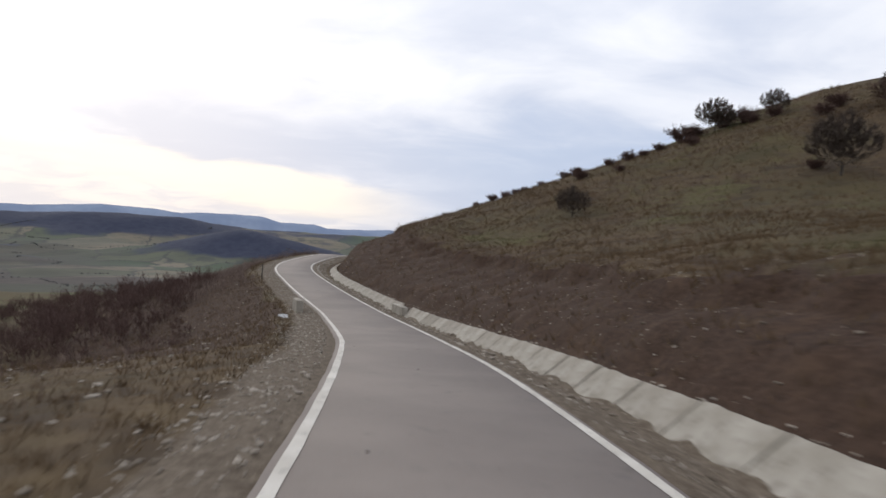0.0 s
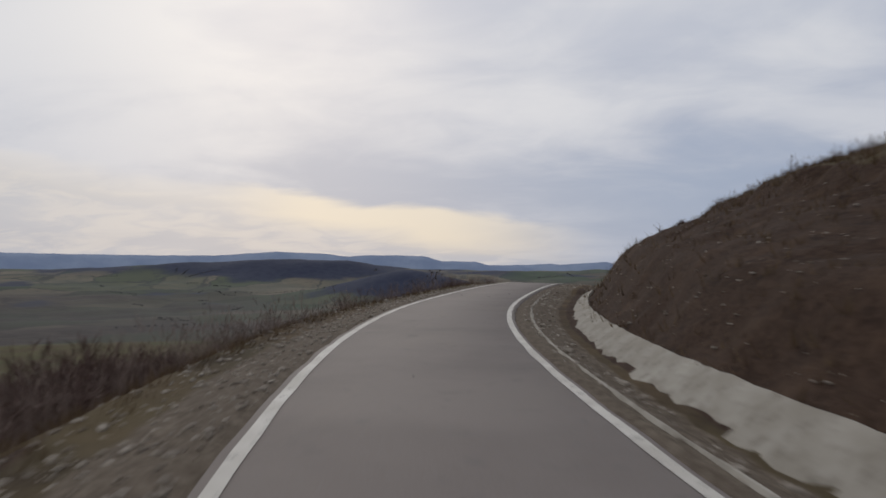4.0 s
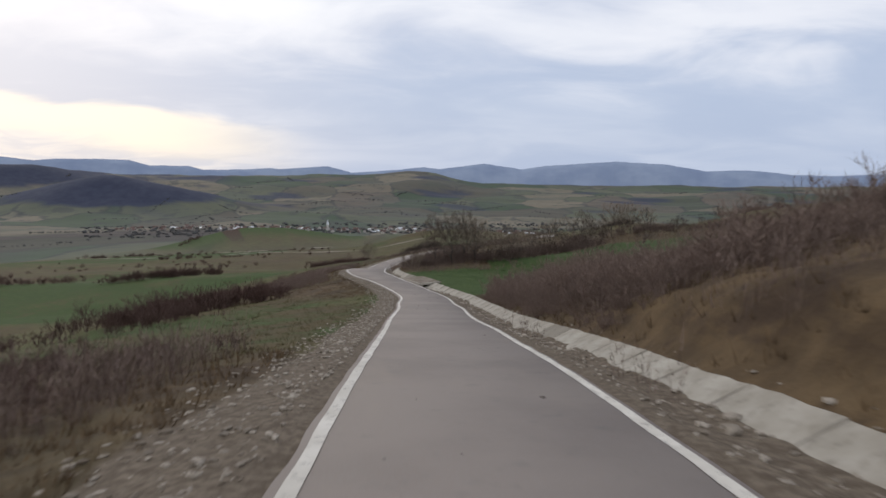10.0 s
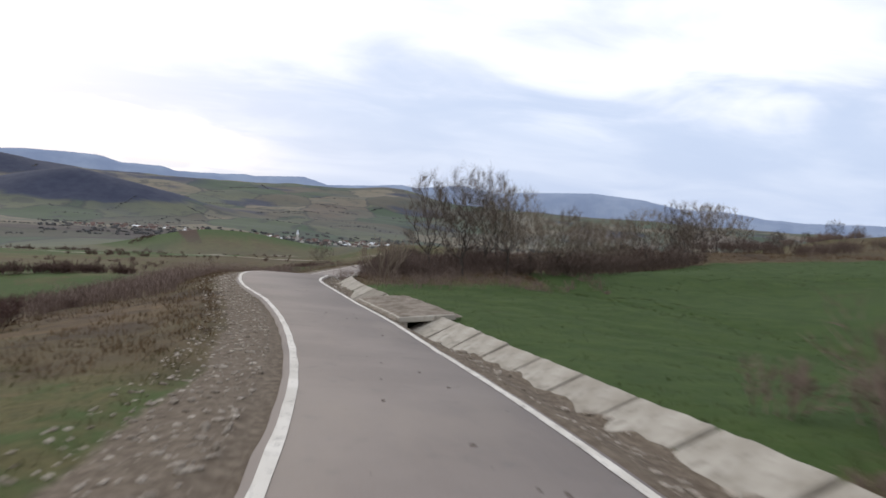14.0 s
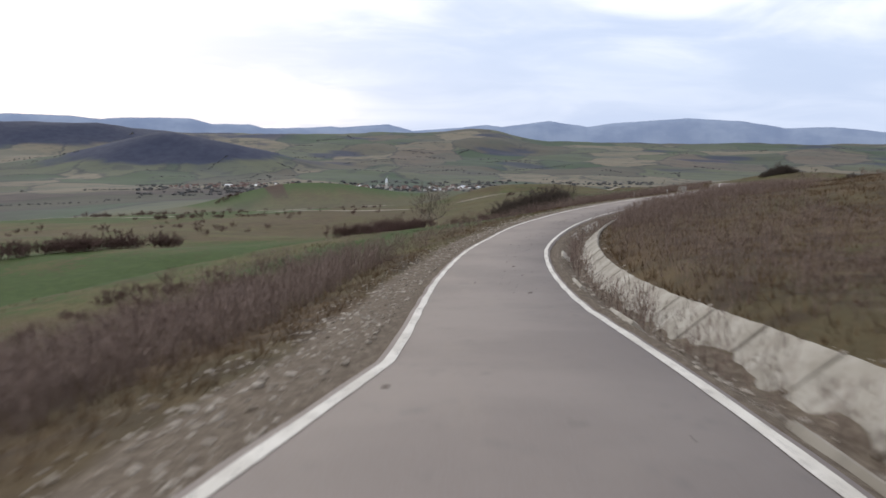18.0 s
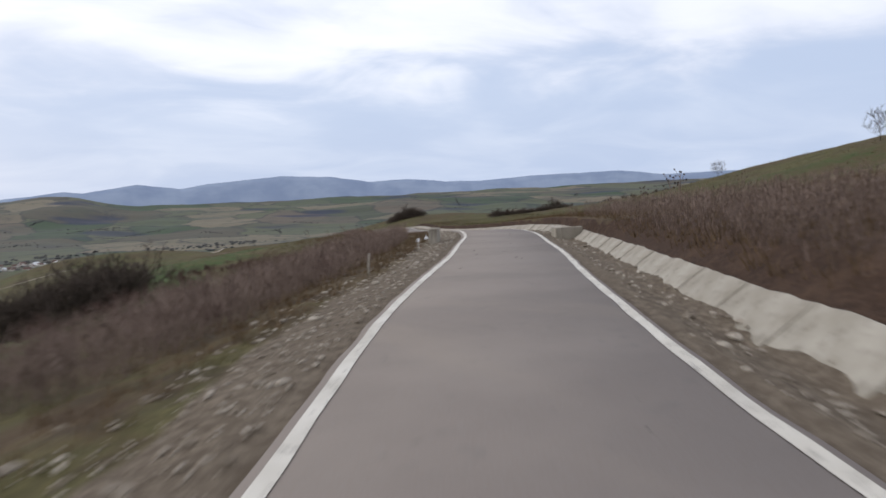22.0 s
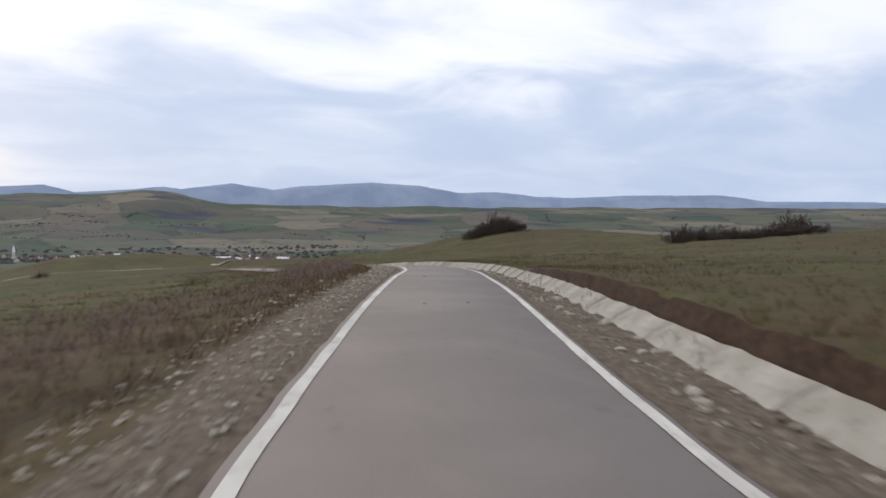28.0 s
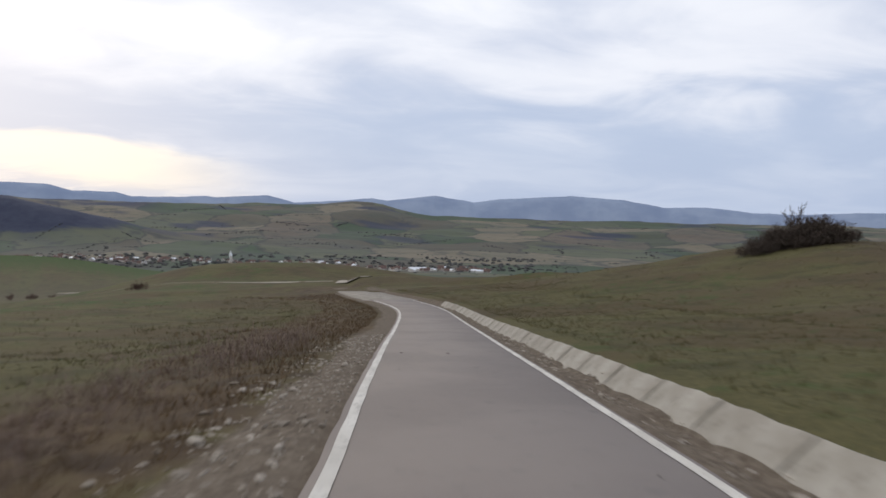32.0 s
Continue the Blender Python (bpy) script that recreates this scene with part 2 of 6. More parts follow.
def mat_ground():
    """Dry grass, new grass, clay and stony shoulder, each where the cover attribute puts it."""
    n = Nodes(*material("ground_cover", 0.95, 0.1))
    green, clay, stone = n.attr("cover")[0], n.attr("cover")[1], n.attr("cover")[2]
    far = n.attr("land")[0]
    wood = n.attr("land")[1]
    a, b, d = n.noise(0.09, 5, 0.6), n.noise(0.9, 5, 0.65), n.noise(9, 4, 0.7)
    dry = n.mix(n.ramp(b, 0.3, 0.7), (0.062, 0.042, 0.027), (0.112, 0.078, 0.044))
    dry = n.mix(n.math("MULTIPLY", n.ramp(a, 0.42, 0.66), 0.55), dry, (0.070, 0.064, 0.031))
    tuss = n.noise(0.33, 5, 0.7, dist=0.8)
    dry = n.mix(n.math("MULTIPLY", n.ramp(tuss, 0.50, 0.62), 0.7), dry, (0.041, 0.028, 0.020))
    dry = n.mix(n.math("MULTIPLY", n.ramp(tuss, 0.44, 0.34), 0.5), dry, (0.122, 0.088, 0.046))
    dry = n.mix(n.math("MULTIPLY", n.ramp(d, 0.5, 0.75), 0.5), dry, (0.130, 0.098, 0.060))
    grn = n.mix(n.ramp(b, 0.3, 0.7), (0.030, 0.055, 0.014), (0.050, 0.078, 0.021))
    grn = n.mix(n.math("MULTIPLY", n.ramp(d, 0.45, 0.7), 0.4), grn, (0.070, 0.080, 0.032))
    g = n.math("ADD", green, n.math("MULTIPLY", n.math("SUBTRACT", b, 0.5), 0.9))
    olive = n.mix(n.ramp(d, 0.3, 0.7), (0.062, 0.057, 0.024), (0.116, 0.101, 0.044))
    olive = n.mix(n.math("MULTIPLY", n.ramp(a, 0.42, 0.58), 0.75), olive, (0.080, 0.056, 0.031))
    olive = n.mix(n.math("MULTIPLY", n.ramp(n.noise(0.3, 4, 0.6), 0.5, 0.66), 0.6), olive, (0.046, 0.042, 0.020))
    c = n.mix(n.ramp(g, 0.30, 0.55), dry, olive)
    c = n.mix(n.ramp(g, 0.66, 0.92), c, grn)
    earth = n.mix(n.ramp(b, 0.3, 0.72), (0.072, 0.049, 0.028), (0.128, 0.087, 0.047))
    earth = n.mix(n.math("MULTIPLY", n.ramp(a, 0.45, 0.6), 0.6), earth, (0.150, 0.104, 0.055))
    earth = n.mix(n.math("MULTIPLY", n.ramp(tuss, 0.50, 0.60), 0.75), earth, (0.054, 0.036, 0.025))
    band = n.noise(1.1, 4, 0.6, (0.35, 0.35, 2.2))
    earth = n.mix(n.math("MULTIPLY", n.ramp(band, 0.5, 0.68), 0.45), earth, (0.034, 0.022, 0.016))
    e = n.math("ADD", clay, n.math("MULTIPLY", n.math("SUBTRACT", b, 0.5), 0.8))
    c = n.mix(n.ramp(e, 0.35, 0.65), c, earth)
    grit = n.mix(n.ramp(d, 0.35, 0.7), (0.090, 0.069, 0.050), (0.190, 0.153, 0.115))
    k = n.math("ADD", stone, n.math("MULTIPLY", n.math("SUBTRACT", b, 0.5), 0.7))
    c = n.mix(n.ramp(k, 0.35, 0.65), c, grit)
    # the valley's strips and fields
    topsoil = n.attr("land")[2]
    bed = n.mix(n.ramp(d, 0.3, 0.7), (0.033, 0.020, 0.014), (0.073, 0.045, 0.031))
    bed = n.mix(n.math("MULTIPLY", n.ramp(b, 0.5, 0.68), 0.6), bed, (0.088, 0.055, 0.036))
    bed = n.mix(n.math("MULTIPLY", n.ramp(n.noise(2.6, 5, 0.7), 0.55, 0.66), 0.6), bed, (0.022, 0.015, 0.012))
    t = n.math("ADD", topsoil, n.math("MULTIPLY", n.math("SUBTRACT", tuss, 0.5), 0.9))
    c = n.mix(n.ramp(t, 0.32, 0.56), c, bed)
    plain = n.co
    warp = n.nt.nodes.new("ShaderNodeVectorMath")
    warp.operation = "MULTIPLY_ADD"
    nz = n.nt.nodes.new("ShaderNodeTexNoise")
    n.nt.links.new(plain, nz.inputs["Vector"])
    nz.inputs["Scale"].default_value, nz.inputs["Detail"].default_value = 0.006, 4
    n.nt.links.new(nz.outputs["Color"], warp.inputs[0])
    warp.inputs[1].default_value = (150, 150, 0)
    n.nt.links.new(plain, warp.inputs[2])
    n.co = warp.outputs[0]
    cell = n.voronoi(0.0048, (1.0, 0.55, 0.0), 0.25)
    rim = n.voronoi(0.0048, (1.0, 0.55, 0.0), 0.25, "DISTANCE_TO_EDGE", "Distance")
    n.co = plain
    sep = n.nt.nodes.new("ShaderNodeSeparateColor")
    n.nt.links.new(cell, sep.inputs[0])
    fa, fb = n.noise(0.004, 5, 0.6), n.noise(0.03, 5, 0.65)
    # field and hedge tints greyed and lifted, haze put into the base colour
    fld = n.mix(n.ramp(sep.outputs[0], 0.25, 0.75), (0.062, 0.086, 0.056), (0.110, 0.114, 0.078))
    fld = n.mix(n.math("MULTIPLY", n.ramp(sep.outputs[1], 0.64, 0.70), 0.8), fld, (0.190, 0.160, 0.120))
    fld = n.mix(n.math("MULTIPLY", n.ramp(sep.outputs[2], 0.7, 0.8), 0.7), fld, (0.110, 0.090, 0.078))
    fld = n.mix(n.math("MULTIPLY", n.ramp(fa, 0.45, 0.62), 0.5), fld, (0.082, 0.094, 0.078))
    fld = n.mix(n.math("MULTIPLY", n.ramp(fb, 0.54, 0.68), 0.6), fld, (0.066, 0.070, 0.066))
    fld = n.mix(n.math("MULTIPLY", n.ramp(n.noise(0.011, 6, 0.7, (1, 0.6, 1), 0.3), 0.56, 0.64), 0.6), fld, (0.060, 0.064, 0.064))
    hedge = n.math("ADD", rim, n.math("MULTIPLY", n.math("SUBTRACT", fb, 0.5), 0.10))
    fld = n.mix(n.math("MULTIPLY", n.ramp(hedge, 0.030, 0.006), 0.70), fld, (0.054, 0.058, 0.058))
    plough = n.mix(n.ramp(n.noise(0.02, 4, 0.6, (1, 4, 1), 0.3), 0.4, 0.62), (0.050, 0.043, 0.043), (0.074, 0.063, 0.058))
    plough = n.mix(n.math("MULTIPLY", n.ramp(sep.outputs[0], 0.55, 0.65), 0.5), plough, (0.054, 0.064, 0.043))
    fld = n.mix(clay, fld, plough)
    c = n.mix(far, c, fld)
    # far woods: the blue of the haze is put into their colour
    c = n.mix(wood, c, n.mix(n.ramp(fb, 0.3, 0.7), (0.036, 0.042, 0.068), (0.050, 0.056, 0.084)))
    n.color(c)
    n.bump(n.math("ADD", n.math("MULTIPLY", b, 0.7), n.math("MULTIPLY", d, 0.3)), 0.7, 0.12)
    return n.mat


def mat_concrete():
    n = Nodes(*material("cast_concrete", 0.9, 0.2))
    a, b, d = n.noise(1.2, 5, 0.6), n.noise(14, 5, 0.7), n.noise(4.0, 4, 0.6, (1, 1, 0.25))
    c = n.mix(n.ramp(a, 0.3, 0.7), (0.275, 0.248, 0.202), (0.42, 0.388, 0.332))
    c = n.mix(n.math("MULTIPLY", n.rand(), 0.40), c, (0.24, 0.21, 0.17))
    c = n.mix(n.math("MULTIPLY", n.ramp(n.rand(), 0.93, 0.97), 0.55), c, (0.15, 0.13, 0.10))
    c = n.mix(n.math("MULTIPLY", n.ramp(d, 0.48, 0.72), 0.65), c, (0.13, 0.112, 0.09))
    c = n.mix(n.math("MULTIPLY", n.ramp(b, 0.62, 0.8), 0.4), c, (0.24, 0.225, 0.20))
    c = n.mix(n.math("MULTIPLY", n.ramp(n.noise(2.3, 6, 0.7, dist=0.5), 0.58, 0.70), 0.40), c, (0.18, 0.152, 0.115))
    n.color(c)
    n.bump(b, 0.4, 0.010)
    return n.mat


def mat_stone():
    n = Nodes(*material("limestone_rubble", 0.95, 0.15))
    r = n.rand(True)
    c = n.mix(r, (0.16, 0.130, 0.098), (0.42, 0.372, 0.308))
    c = n.mix(n.math("MULTIPLY", n.ramp(n.noise(12, 4), 0.45, 0.7), 0.5), c, (0.14, 0.115, 0.09))
    n.color(c)
    return n.mat


def mat_plant(name, lo, hi, rough=0.95):
    n = Nodes(*material(name, rough, 0.1))
    n.color(n.mix(n.rand(True), lo, hi))
    return n.mat


def mat_plain(name, a, b, scale=2.0, rough=0.8, spec=0.2):
    n = Nodes(*material(name, rough, spec))
    n.color(n.mix(n.ramp(n.noise(scale, 5, 0.6), 0.35, 0.65), a, b))
    return n.mat


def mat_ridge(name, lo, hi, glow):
    """Hazy distance: far backdrop with the air light put into its colour and glow."""
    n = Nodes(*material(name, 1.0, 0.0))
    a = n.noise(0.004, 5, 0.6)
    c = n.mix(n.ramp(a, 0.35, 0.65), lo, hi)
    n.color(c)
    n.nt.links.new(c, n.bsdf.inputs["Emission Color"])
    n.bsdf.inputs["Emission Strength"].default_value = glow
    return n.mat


ASPHALT, PAINT, GROUND, CONCRETE, STONE = mat_asphalt(), mat_paint(), mat_ground(), mat_concrete(), mat_stone()
WEED = mat_plant("dry_weed_stems", (0.106, 0.077, 0.065), (0.262, 0.195, 0.160))
STRAW = mat_plant("straw_grass", (0.071, 0.047, 0.029), (0.170, 0.115, 0.063))
FADED = mat_plant("faded_olive_grass", (0.062, 0.058, 0.026), (0.145, 0.122, 0.058))
BLADE = mat_plant("young_grass", (0.036, 0.056, 0.018), (0.080, 0.094, 0.036))
TWIG = mat_plant("bare_twigs", (0.042, 0.032, 0.028), (0.135, 0.108, 0.088))
BRIAR = mat_plant("reddish_brown_twigs", (0.060, 0.037, 0.032), (0.155, 0.100, 0.084))
UNDER = mat_plant("dark_undergrowth_twigs", (0.080, 0.058, 0.050), (0.205, 0.152, 0.128))
SCRUB = mat_plant("grey_brown_scrub_twigs", (0.125, 0.090, 0.076), (0.300, 0.225, 0.185))
TWIG_PALE = mat_plant("pale_bare_twigs", (0.14, 0.112, 0.085), (0.33, 0.27, 0.21))
TWIG_MID = mat_plant("grey_brown_tree_twigs", (0.085, 0.068, 0.055), (0.215, 0.172, 0.138))
BARK = mat_plain("grey_brown_bark", (0.050, 0.042, 0.036), (0.105, 0.09, 0.075), 6.0, 0.95)
SOIL = mat_plain("dark_topsoil", (0.030, 0.021, 0.016), (0.070, 0.050, 0.036), 3.0, 1.0, 0.05)
WALL = mat_plain("lime_washed_wall", (0.46, 0.43, 0.39), (0.66, 0.63, 0.58), 0.5)
TILE = mat_plain("clay_roof_tiles", (0.105, 0.070, 0.060), (0.16, 0.100, 0.082), 0.8)
TIN = mat_plain("pale_sheet_metal_roof", (0.60, 0.62, 0.65), (0.82, 0.83, 0.85), 0.6, 0.5, 0.4)
PLASTIC = mat_plain("white_plastic", (0.62, 0.62, 0.62), (0.80, 0.80, 0.79), 8.0, 0.5)
GLASS = mat_plain("dark_window", (0.03, 0.035, 0.04), (0.06, 0.065, 0.075), 1.0, 0.2, 0.5)

# ---------------------------------------------------------------- the road's line, every 5 m from 15 m behind the start
BEND = [-0.79, 0.35, 1.61, 3.08, 4.55, 5.19, 7.04, 6.49, 4.08, 5.39, 7.78, 8.12, 4.67, 0.92, -3.93, -11.60, -12.06, -13.40, -13.94, -7.69, -4.82, -4.43, -4.23, -3.44, -2.27, -0.29, -4.28, -3.86, 2.23, 1.56, 1.25, -4.97, -0.39, 7.84, -2.02, 9.32, 13.43, 8.80, 12.01, 9.72, -11.34, -30.50, -22.16, -2.38, 11.74, -1.71, -7.61, -10.21, -15.76, -14.88, -21.03, -18.05, -10.21, -7.06, -8.08, -1.32, 6.51, 0.23, 5.54, 10.53, 12.75, 11.49, 5.50, 1.73, 2.52, 0.78, -0.58, -0.82, -7.14, -5.40, 0.36, 0.40, -1.52, 11.25, 13.07, 5.20, 13.19, 13.32, 2.96, 1.44, 0.22, -0.87, -1.24, 0.66, 0.83, 0.57, 2.33, 7.38, 13.06, 13.26, 9.11, 3.13, -3.21, -7.12, -7.61, -5.88, -3.37, -0.74]
GRADE = [-7.19, -6.84, -6.48, -6.11, -5.76, -5.81, -6.32, -6.34, -5.70, -4.69, -2.73, -0.13, 2.24, 3.61, 3.81, 3.00, 2.30, 2.24, 2.16, 2.19, 2.46, 2.09, 1.04, -1.62, -4.92, -8.57, -10.47, -11.32, -12.88, -14.18, -14.54, -13.88, -13.33, -12.35, -11.13, -10.26, -9.69, -7.95, -5.75, -4.62, -4.71, -5.46, -7.10, -11.05, -12.73, -11.32, -8.35, -6.16, -4.67, -2.98, -1.15, -0.92, -1.06, -1.38, -1.54, -2.16, -2.28, -1.89, -2.18, -3.33, -4.37, -5.31, -6.03, -6.12, -5.78, -4.71, -3.64, -2.74, -2.46, -2.36, -3.60, -5.05, -5.69, -6.02, -6.35, -6.82, -7.14, -7.75, -8.46, -9.28, -9.69, -10.26, -10.59, -10.64, -10.39, -9.82, -9.01, -8.09, -7.35, -6.83, -6.54, -6.54, -6.64, -6.69, -6.73, -6.80, -6.88, -6.96]
HALF_LEFT = [1.60, 1.60, 1.59, 1.57, 1.49, 1.49, 1.46, 1.38, 1.43, 1.47, 1.45, 1.50, 1.56, 1.55, 1.49, 1.51, 1.53, 1.51, 1.51, 1.49, 1.48, 1.43, 1.37, 1.39, 1.37, 1.41, 1.39, 1.41, 1.45, 1.45, 1.45, 1.48, 1.50, 1.49, 1.52, 1.34, 1.37, 1.41, 1.44, 1.48, 1.72, 1.80, 2.08, 1.77, 1.34, 1.42, 1.46, 1.44, 1.45, 1.40, 1.52, 1.46, 1.51, 1.45, 1.50, 1.47, 1.44, 1.46, 1.38, 1.46, 1.46, 1.50, 1.51, 1.49, 1.56, 1.58, 1.57, 1.49, 1.48, 1.43, 1.46, 1.47, 1.49, 1.38, 1.42, 1.44, 1.37, 1.51, 1.56, 1.50, 1.55, 1.55, 1.57, 1.57, 1.59, 1.59, 1.59, 1.58, 1.57, 1.60, 1.61, 1.60, 1.60, 1.60, 1.60, 1.60, 1.60, 1.60]
HALF_RIGHT = [1.60, 1.60, 1.60, 1.58, 1.55, 1.55, 1.54, 1.49, 1.53, 1.56, 1.55, 1.55, 1.55, 1.55, 1.55, 1.54, 1.50, 1.48, 1.49, 1.51, 1.49, 1.46, 1.42, 1.42, 1.41, 1.53, 1.49, 1.51, 1.51, 1.46, 1.54, 1.50, 1.49, 1.58, 1.47, 1.56, 1.51, 1.47, 1.54, 1.53, 1.71, 1.72, 1.95, 1.73, 1.59, 1.51, 1.54, 1.50, 1.43, 1.48, 1.50, 1.50, 1.54, 1.47, 1.52, 1.48, 1.49, 1.45, 1.51, 1.54, 1.54, 1.53, 1.53, 1.55, 1.64, 1.69, 1.63, 1.52, 1.46, 1.49, 1.50, 1.51, 1.49, 1.51, 1.55, 1.54, 1.52, 1.57, 1.52, 1.57, 1.54, 1.55, 1.56, 1.58, 1.59, 1.59, 1.59, 1.57, 1.59, 1.60, 1.60, 1.61, 1.60, 1.60, 1.60, 1.60, 1.60, 1.60]
BANK = [-0.2, -0.2, -0.3, -0.4, -0.6, -1.0, -1.3, -1.2, -1.3, -1.2, -1.2, -1.0, -1.0, -1.0, -1.0, -0.8, -0.6, -0.2, -0.1, -0.2, -0.5, -0.9, -1.4, -1.7, -1.8, -1.3, -1.0, -1.2, -1.5, -1.5, -0.9, -1.2, -1.4, -1.3, -2.2, -2.4, -3.3, -3.8, -3.5, -3.3, -1.3, 0.4, 0.7, 0.3, 1.2, 1.0, 1.2, 2.3, 3.2, 4.3, 4.3, 4.0, 2.8, 1.4, 0.9, 0.1, -0.3, -1.0, -1.6, -2.3, -2.6, -3.3, -3.4, -3.2, -2.0, -1.1, -1.3, -1.7, -1.6, -1.2, -1.1, -1.4, -2.0, -2.5, -3.0, -3.2, -3.4, -3.5, -3.5, -2.4, -1.9, -1.7, -1.2, -0.8, -0.6, -0.4, -0.4, -0.5, -0.3, -0.1, 0.2, 0.2, 0.2, 0.1, 0.1, 0.0, 0.0, 0.0]
START_HEADING = 0.03677

STEP = 5.0
STATION = np.arange(-15.0, 470.0, 1.0)
KNOT = -15.0 + STEP * np.arange(len(BEND))


def along(values):
    return np.interp(STATION, KNOT, np.array(values))


def summed(v):
    return np.concatenate([[0.0], np.cumsum(0.5 * (v[1:] + v[:-1]))])


HEAD = summed(along(BEND) / 1000.0)
HEAD = HEAD - HEAD[15] + START_HEADING
LINE = np.stack([summed(-np.sin(HEAD)), summed(np.cos(HEAD)), summed(along(GRADE) / 100.0)], 1)
LINE = LINE - LINE[15]
SIDE = np.stack([np.cos(HEAD), np.sin(HEAD), along(BANK) / 100.0], 1)
WL, WR = along(HALF_LEFT), along(HALF_RIGHT)
S_END = 460.0


def at(s, u=0.0, dz=0.0):
    """The place at station s, u metres to the right of the road's middle."""
    s, u = np.asarray(s, float), np.asarray(u, float)
    p = np.stack([np.interp(s, STATION, LINE[:, i]) + np.interp(s, STATION, SIDE[:, i]) * u for i in range(3)], -1)
    p[..., 2] += dz
    return p


def heading(s):
    return float(np.interp(s, STATION, HEAD))


def grade(s):
    return float(np.interp(s, STATION, along(GRADE))) / 100.0


def table(v, rows):
    return np.interp(v, [r[0] for r in rows], [r[1] for r in rows])


def sstep(a, b, v):
    t = np.clip((np.asarray(v, float) - a) / (b - a), 0, 1)
    return t * t * (3 - 2 * t)


def wave(x, y, size, seed=0.0):
    """Cheap smooth unevenness, about -1 to 1."""
    a, b = np.asarray(x) / size, np.asarray(y) / size
    return (np.sin(1.7 * a + 0.9 * b + seed) * np.cos(1.3 * b - 0.6 * a + 2.1 * seed) + 0.5 * np.sin(3.1 * a - 2.3 * b + 1.3 * seed)
            + 0.35 * np.sin(5.3 * a + 4.7 * b + 0.7 * seed)) / 1.85


def lumps(x, y, size, seed=0):
    """Value noise, 0 to 1, one lump about every size metres."""
    a, b = np.asarray(x, float) / size, np.asarray(y, float) / size
    i, j = np.floor(a).astype(np.int64), np.floor(b).astype(np.int64)
    fa, fb = a - i, b - j
    fa, fb = fa * fa * (3 - 2 * fa), fb * fb * (3 - 2 * fb)

    def cell(p, q):
        h = (p * 374761393 + q * 668265263 + seed * 144665) & 0x7FFFFFFF
        h = ((h ^ (h >> 13)) * 1274126177) & 0x7FFFFFFF
        return ((h ^ (h >> 16)) & 0xFFFF) / 65535.0

    return (cell(i, j) * (1 - fa) + cell(i + 1, j) * fa) * (1 - fb) + (cell(i, j + 1) * (1 - fa) + cell(i + 1, j + 1) * fa) * fb


# ---------------------------------------------------------------- the lie of the land
# slope of the verge on each side, and the height of the cut bank behind the ditch, by station
SLOPE_R = [(-15, .28), (50, .285), (70, .345), (86, .395), (110, .40), (119, .35), (128, .31), (138, .24), (150, .13), (159, .03), (165, -.01), (185, 0), (200, .07), (225, .09), (245, .14),
           (262, .14), (278, .08), (300, .05), (330, .03), (360, .02), (400, .03), (440, .06), (470, .04)]
CUT_R = [(-15, .5), (55, .6), (68, 1.1), (78, 1.4), (96, 1.3), (108, 1.0), (122, .9), (135, .5), (155, .2), (170, .05), (190, .1), (205, .3), (235, .4),
         (262, .45), (276, .40), (300, .38), (340, .34), (352, .1), (470, .05)]
SLOPE_L = [(-15, -.07), (8, -.10), (25, -.22), (40, -.5), (70, -.48), (100, -.38), (114, -.26), (130, -.12), (158, -.10), (175, -.16), (190, -.30), (215, -.26),
           (235, -.15), (255, -.24), (280, -.22), (300, -.13), (330, -.11), (360, -.13), (400, -.08), (470, -.06)]


def ditch_foot(s):
    """Distance of the wall's foot from the road's middle."""
    return table(s, [(-15, 2.62), (45, 2.65), (60, 2.9), (70, 3.1), (90, 3.1), (106, 2.5), (143, 2.55), (170, 2.6), (190, 2.65), (235, 2.6), (258, 2.5), (290, 2.4), (320, 2.55), (340, 2.5), (355, 2.3), (400, 2.2)])


def ditch_wide(s):
    return table(s, [(-15, .55), (45, .55), (70, .6), (143, .72), (170, .66), (235, .62), (280, .5), (320, .6), (355, .5), (400, .45)])


def ditch_floor(s):
    return table(s, [(-15, -.16), (50, -.18), (60, -.36), (88, -.36), (106, -.18), (190, -.2), (200, -.34), (245, -.34), (258, -.18), (400, -.14)])


def silt(s):
    """Earth and rubble washed in at the wall's foot, over the ditch's floor."""
    s = np.asarray(s, float)
    h = table(s, [(-15, .0), (45, .0), (60, 0), (73, .0), (78, .07), (90, .09), (106, .06), (128, .05), (140, .03), (165, .0), (188, 0), (196, .0), (245, .0), (256, .055), (300, .05), (345, .05), (400, .05)])
    return h + .02 + (.03 * wave(s, s * .3, 1.1, 1.0)) + .03 * wave(s, s * .7, .4, 2.0)


def wall_top(s):
    old = table(s, [(-15, .21), (45, .21), (60, .11), (85, .07), (110, .05), (150, .11), (185, .10), (230, .11), (262, .08), (300, .06), (350, .03), (470, .0)])
    return 1.5 - (ditch_foot(s) + ditch_wide(s) + .6) * (1.5 - old) / 3.98


def turf_edge(s):
    """How far from the road's middle the bare bank ends at a small step of torn turf."""
    s = np.asarray(s, float)
    return table(s, [(-15, 4.8), (8, 5.2), (22, 7.0), (38, 9.0), (70, 9.6), (98, 9.0), (130, 8.5)]) + .9 * wave(s, s * .4, 5.0, 3.0) + .35 * wave(s, s * .2, 1.3, 1.0)


def ditch_there(s):
    """1 where the concrete ditch lies open, 0 where earth has filled it or a slab covers it."""
    s = np.asarray(s, float)
    return 1.0 - sstep(87.5, 89.5, s) * (1 - sstep(106, 108, s))


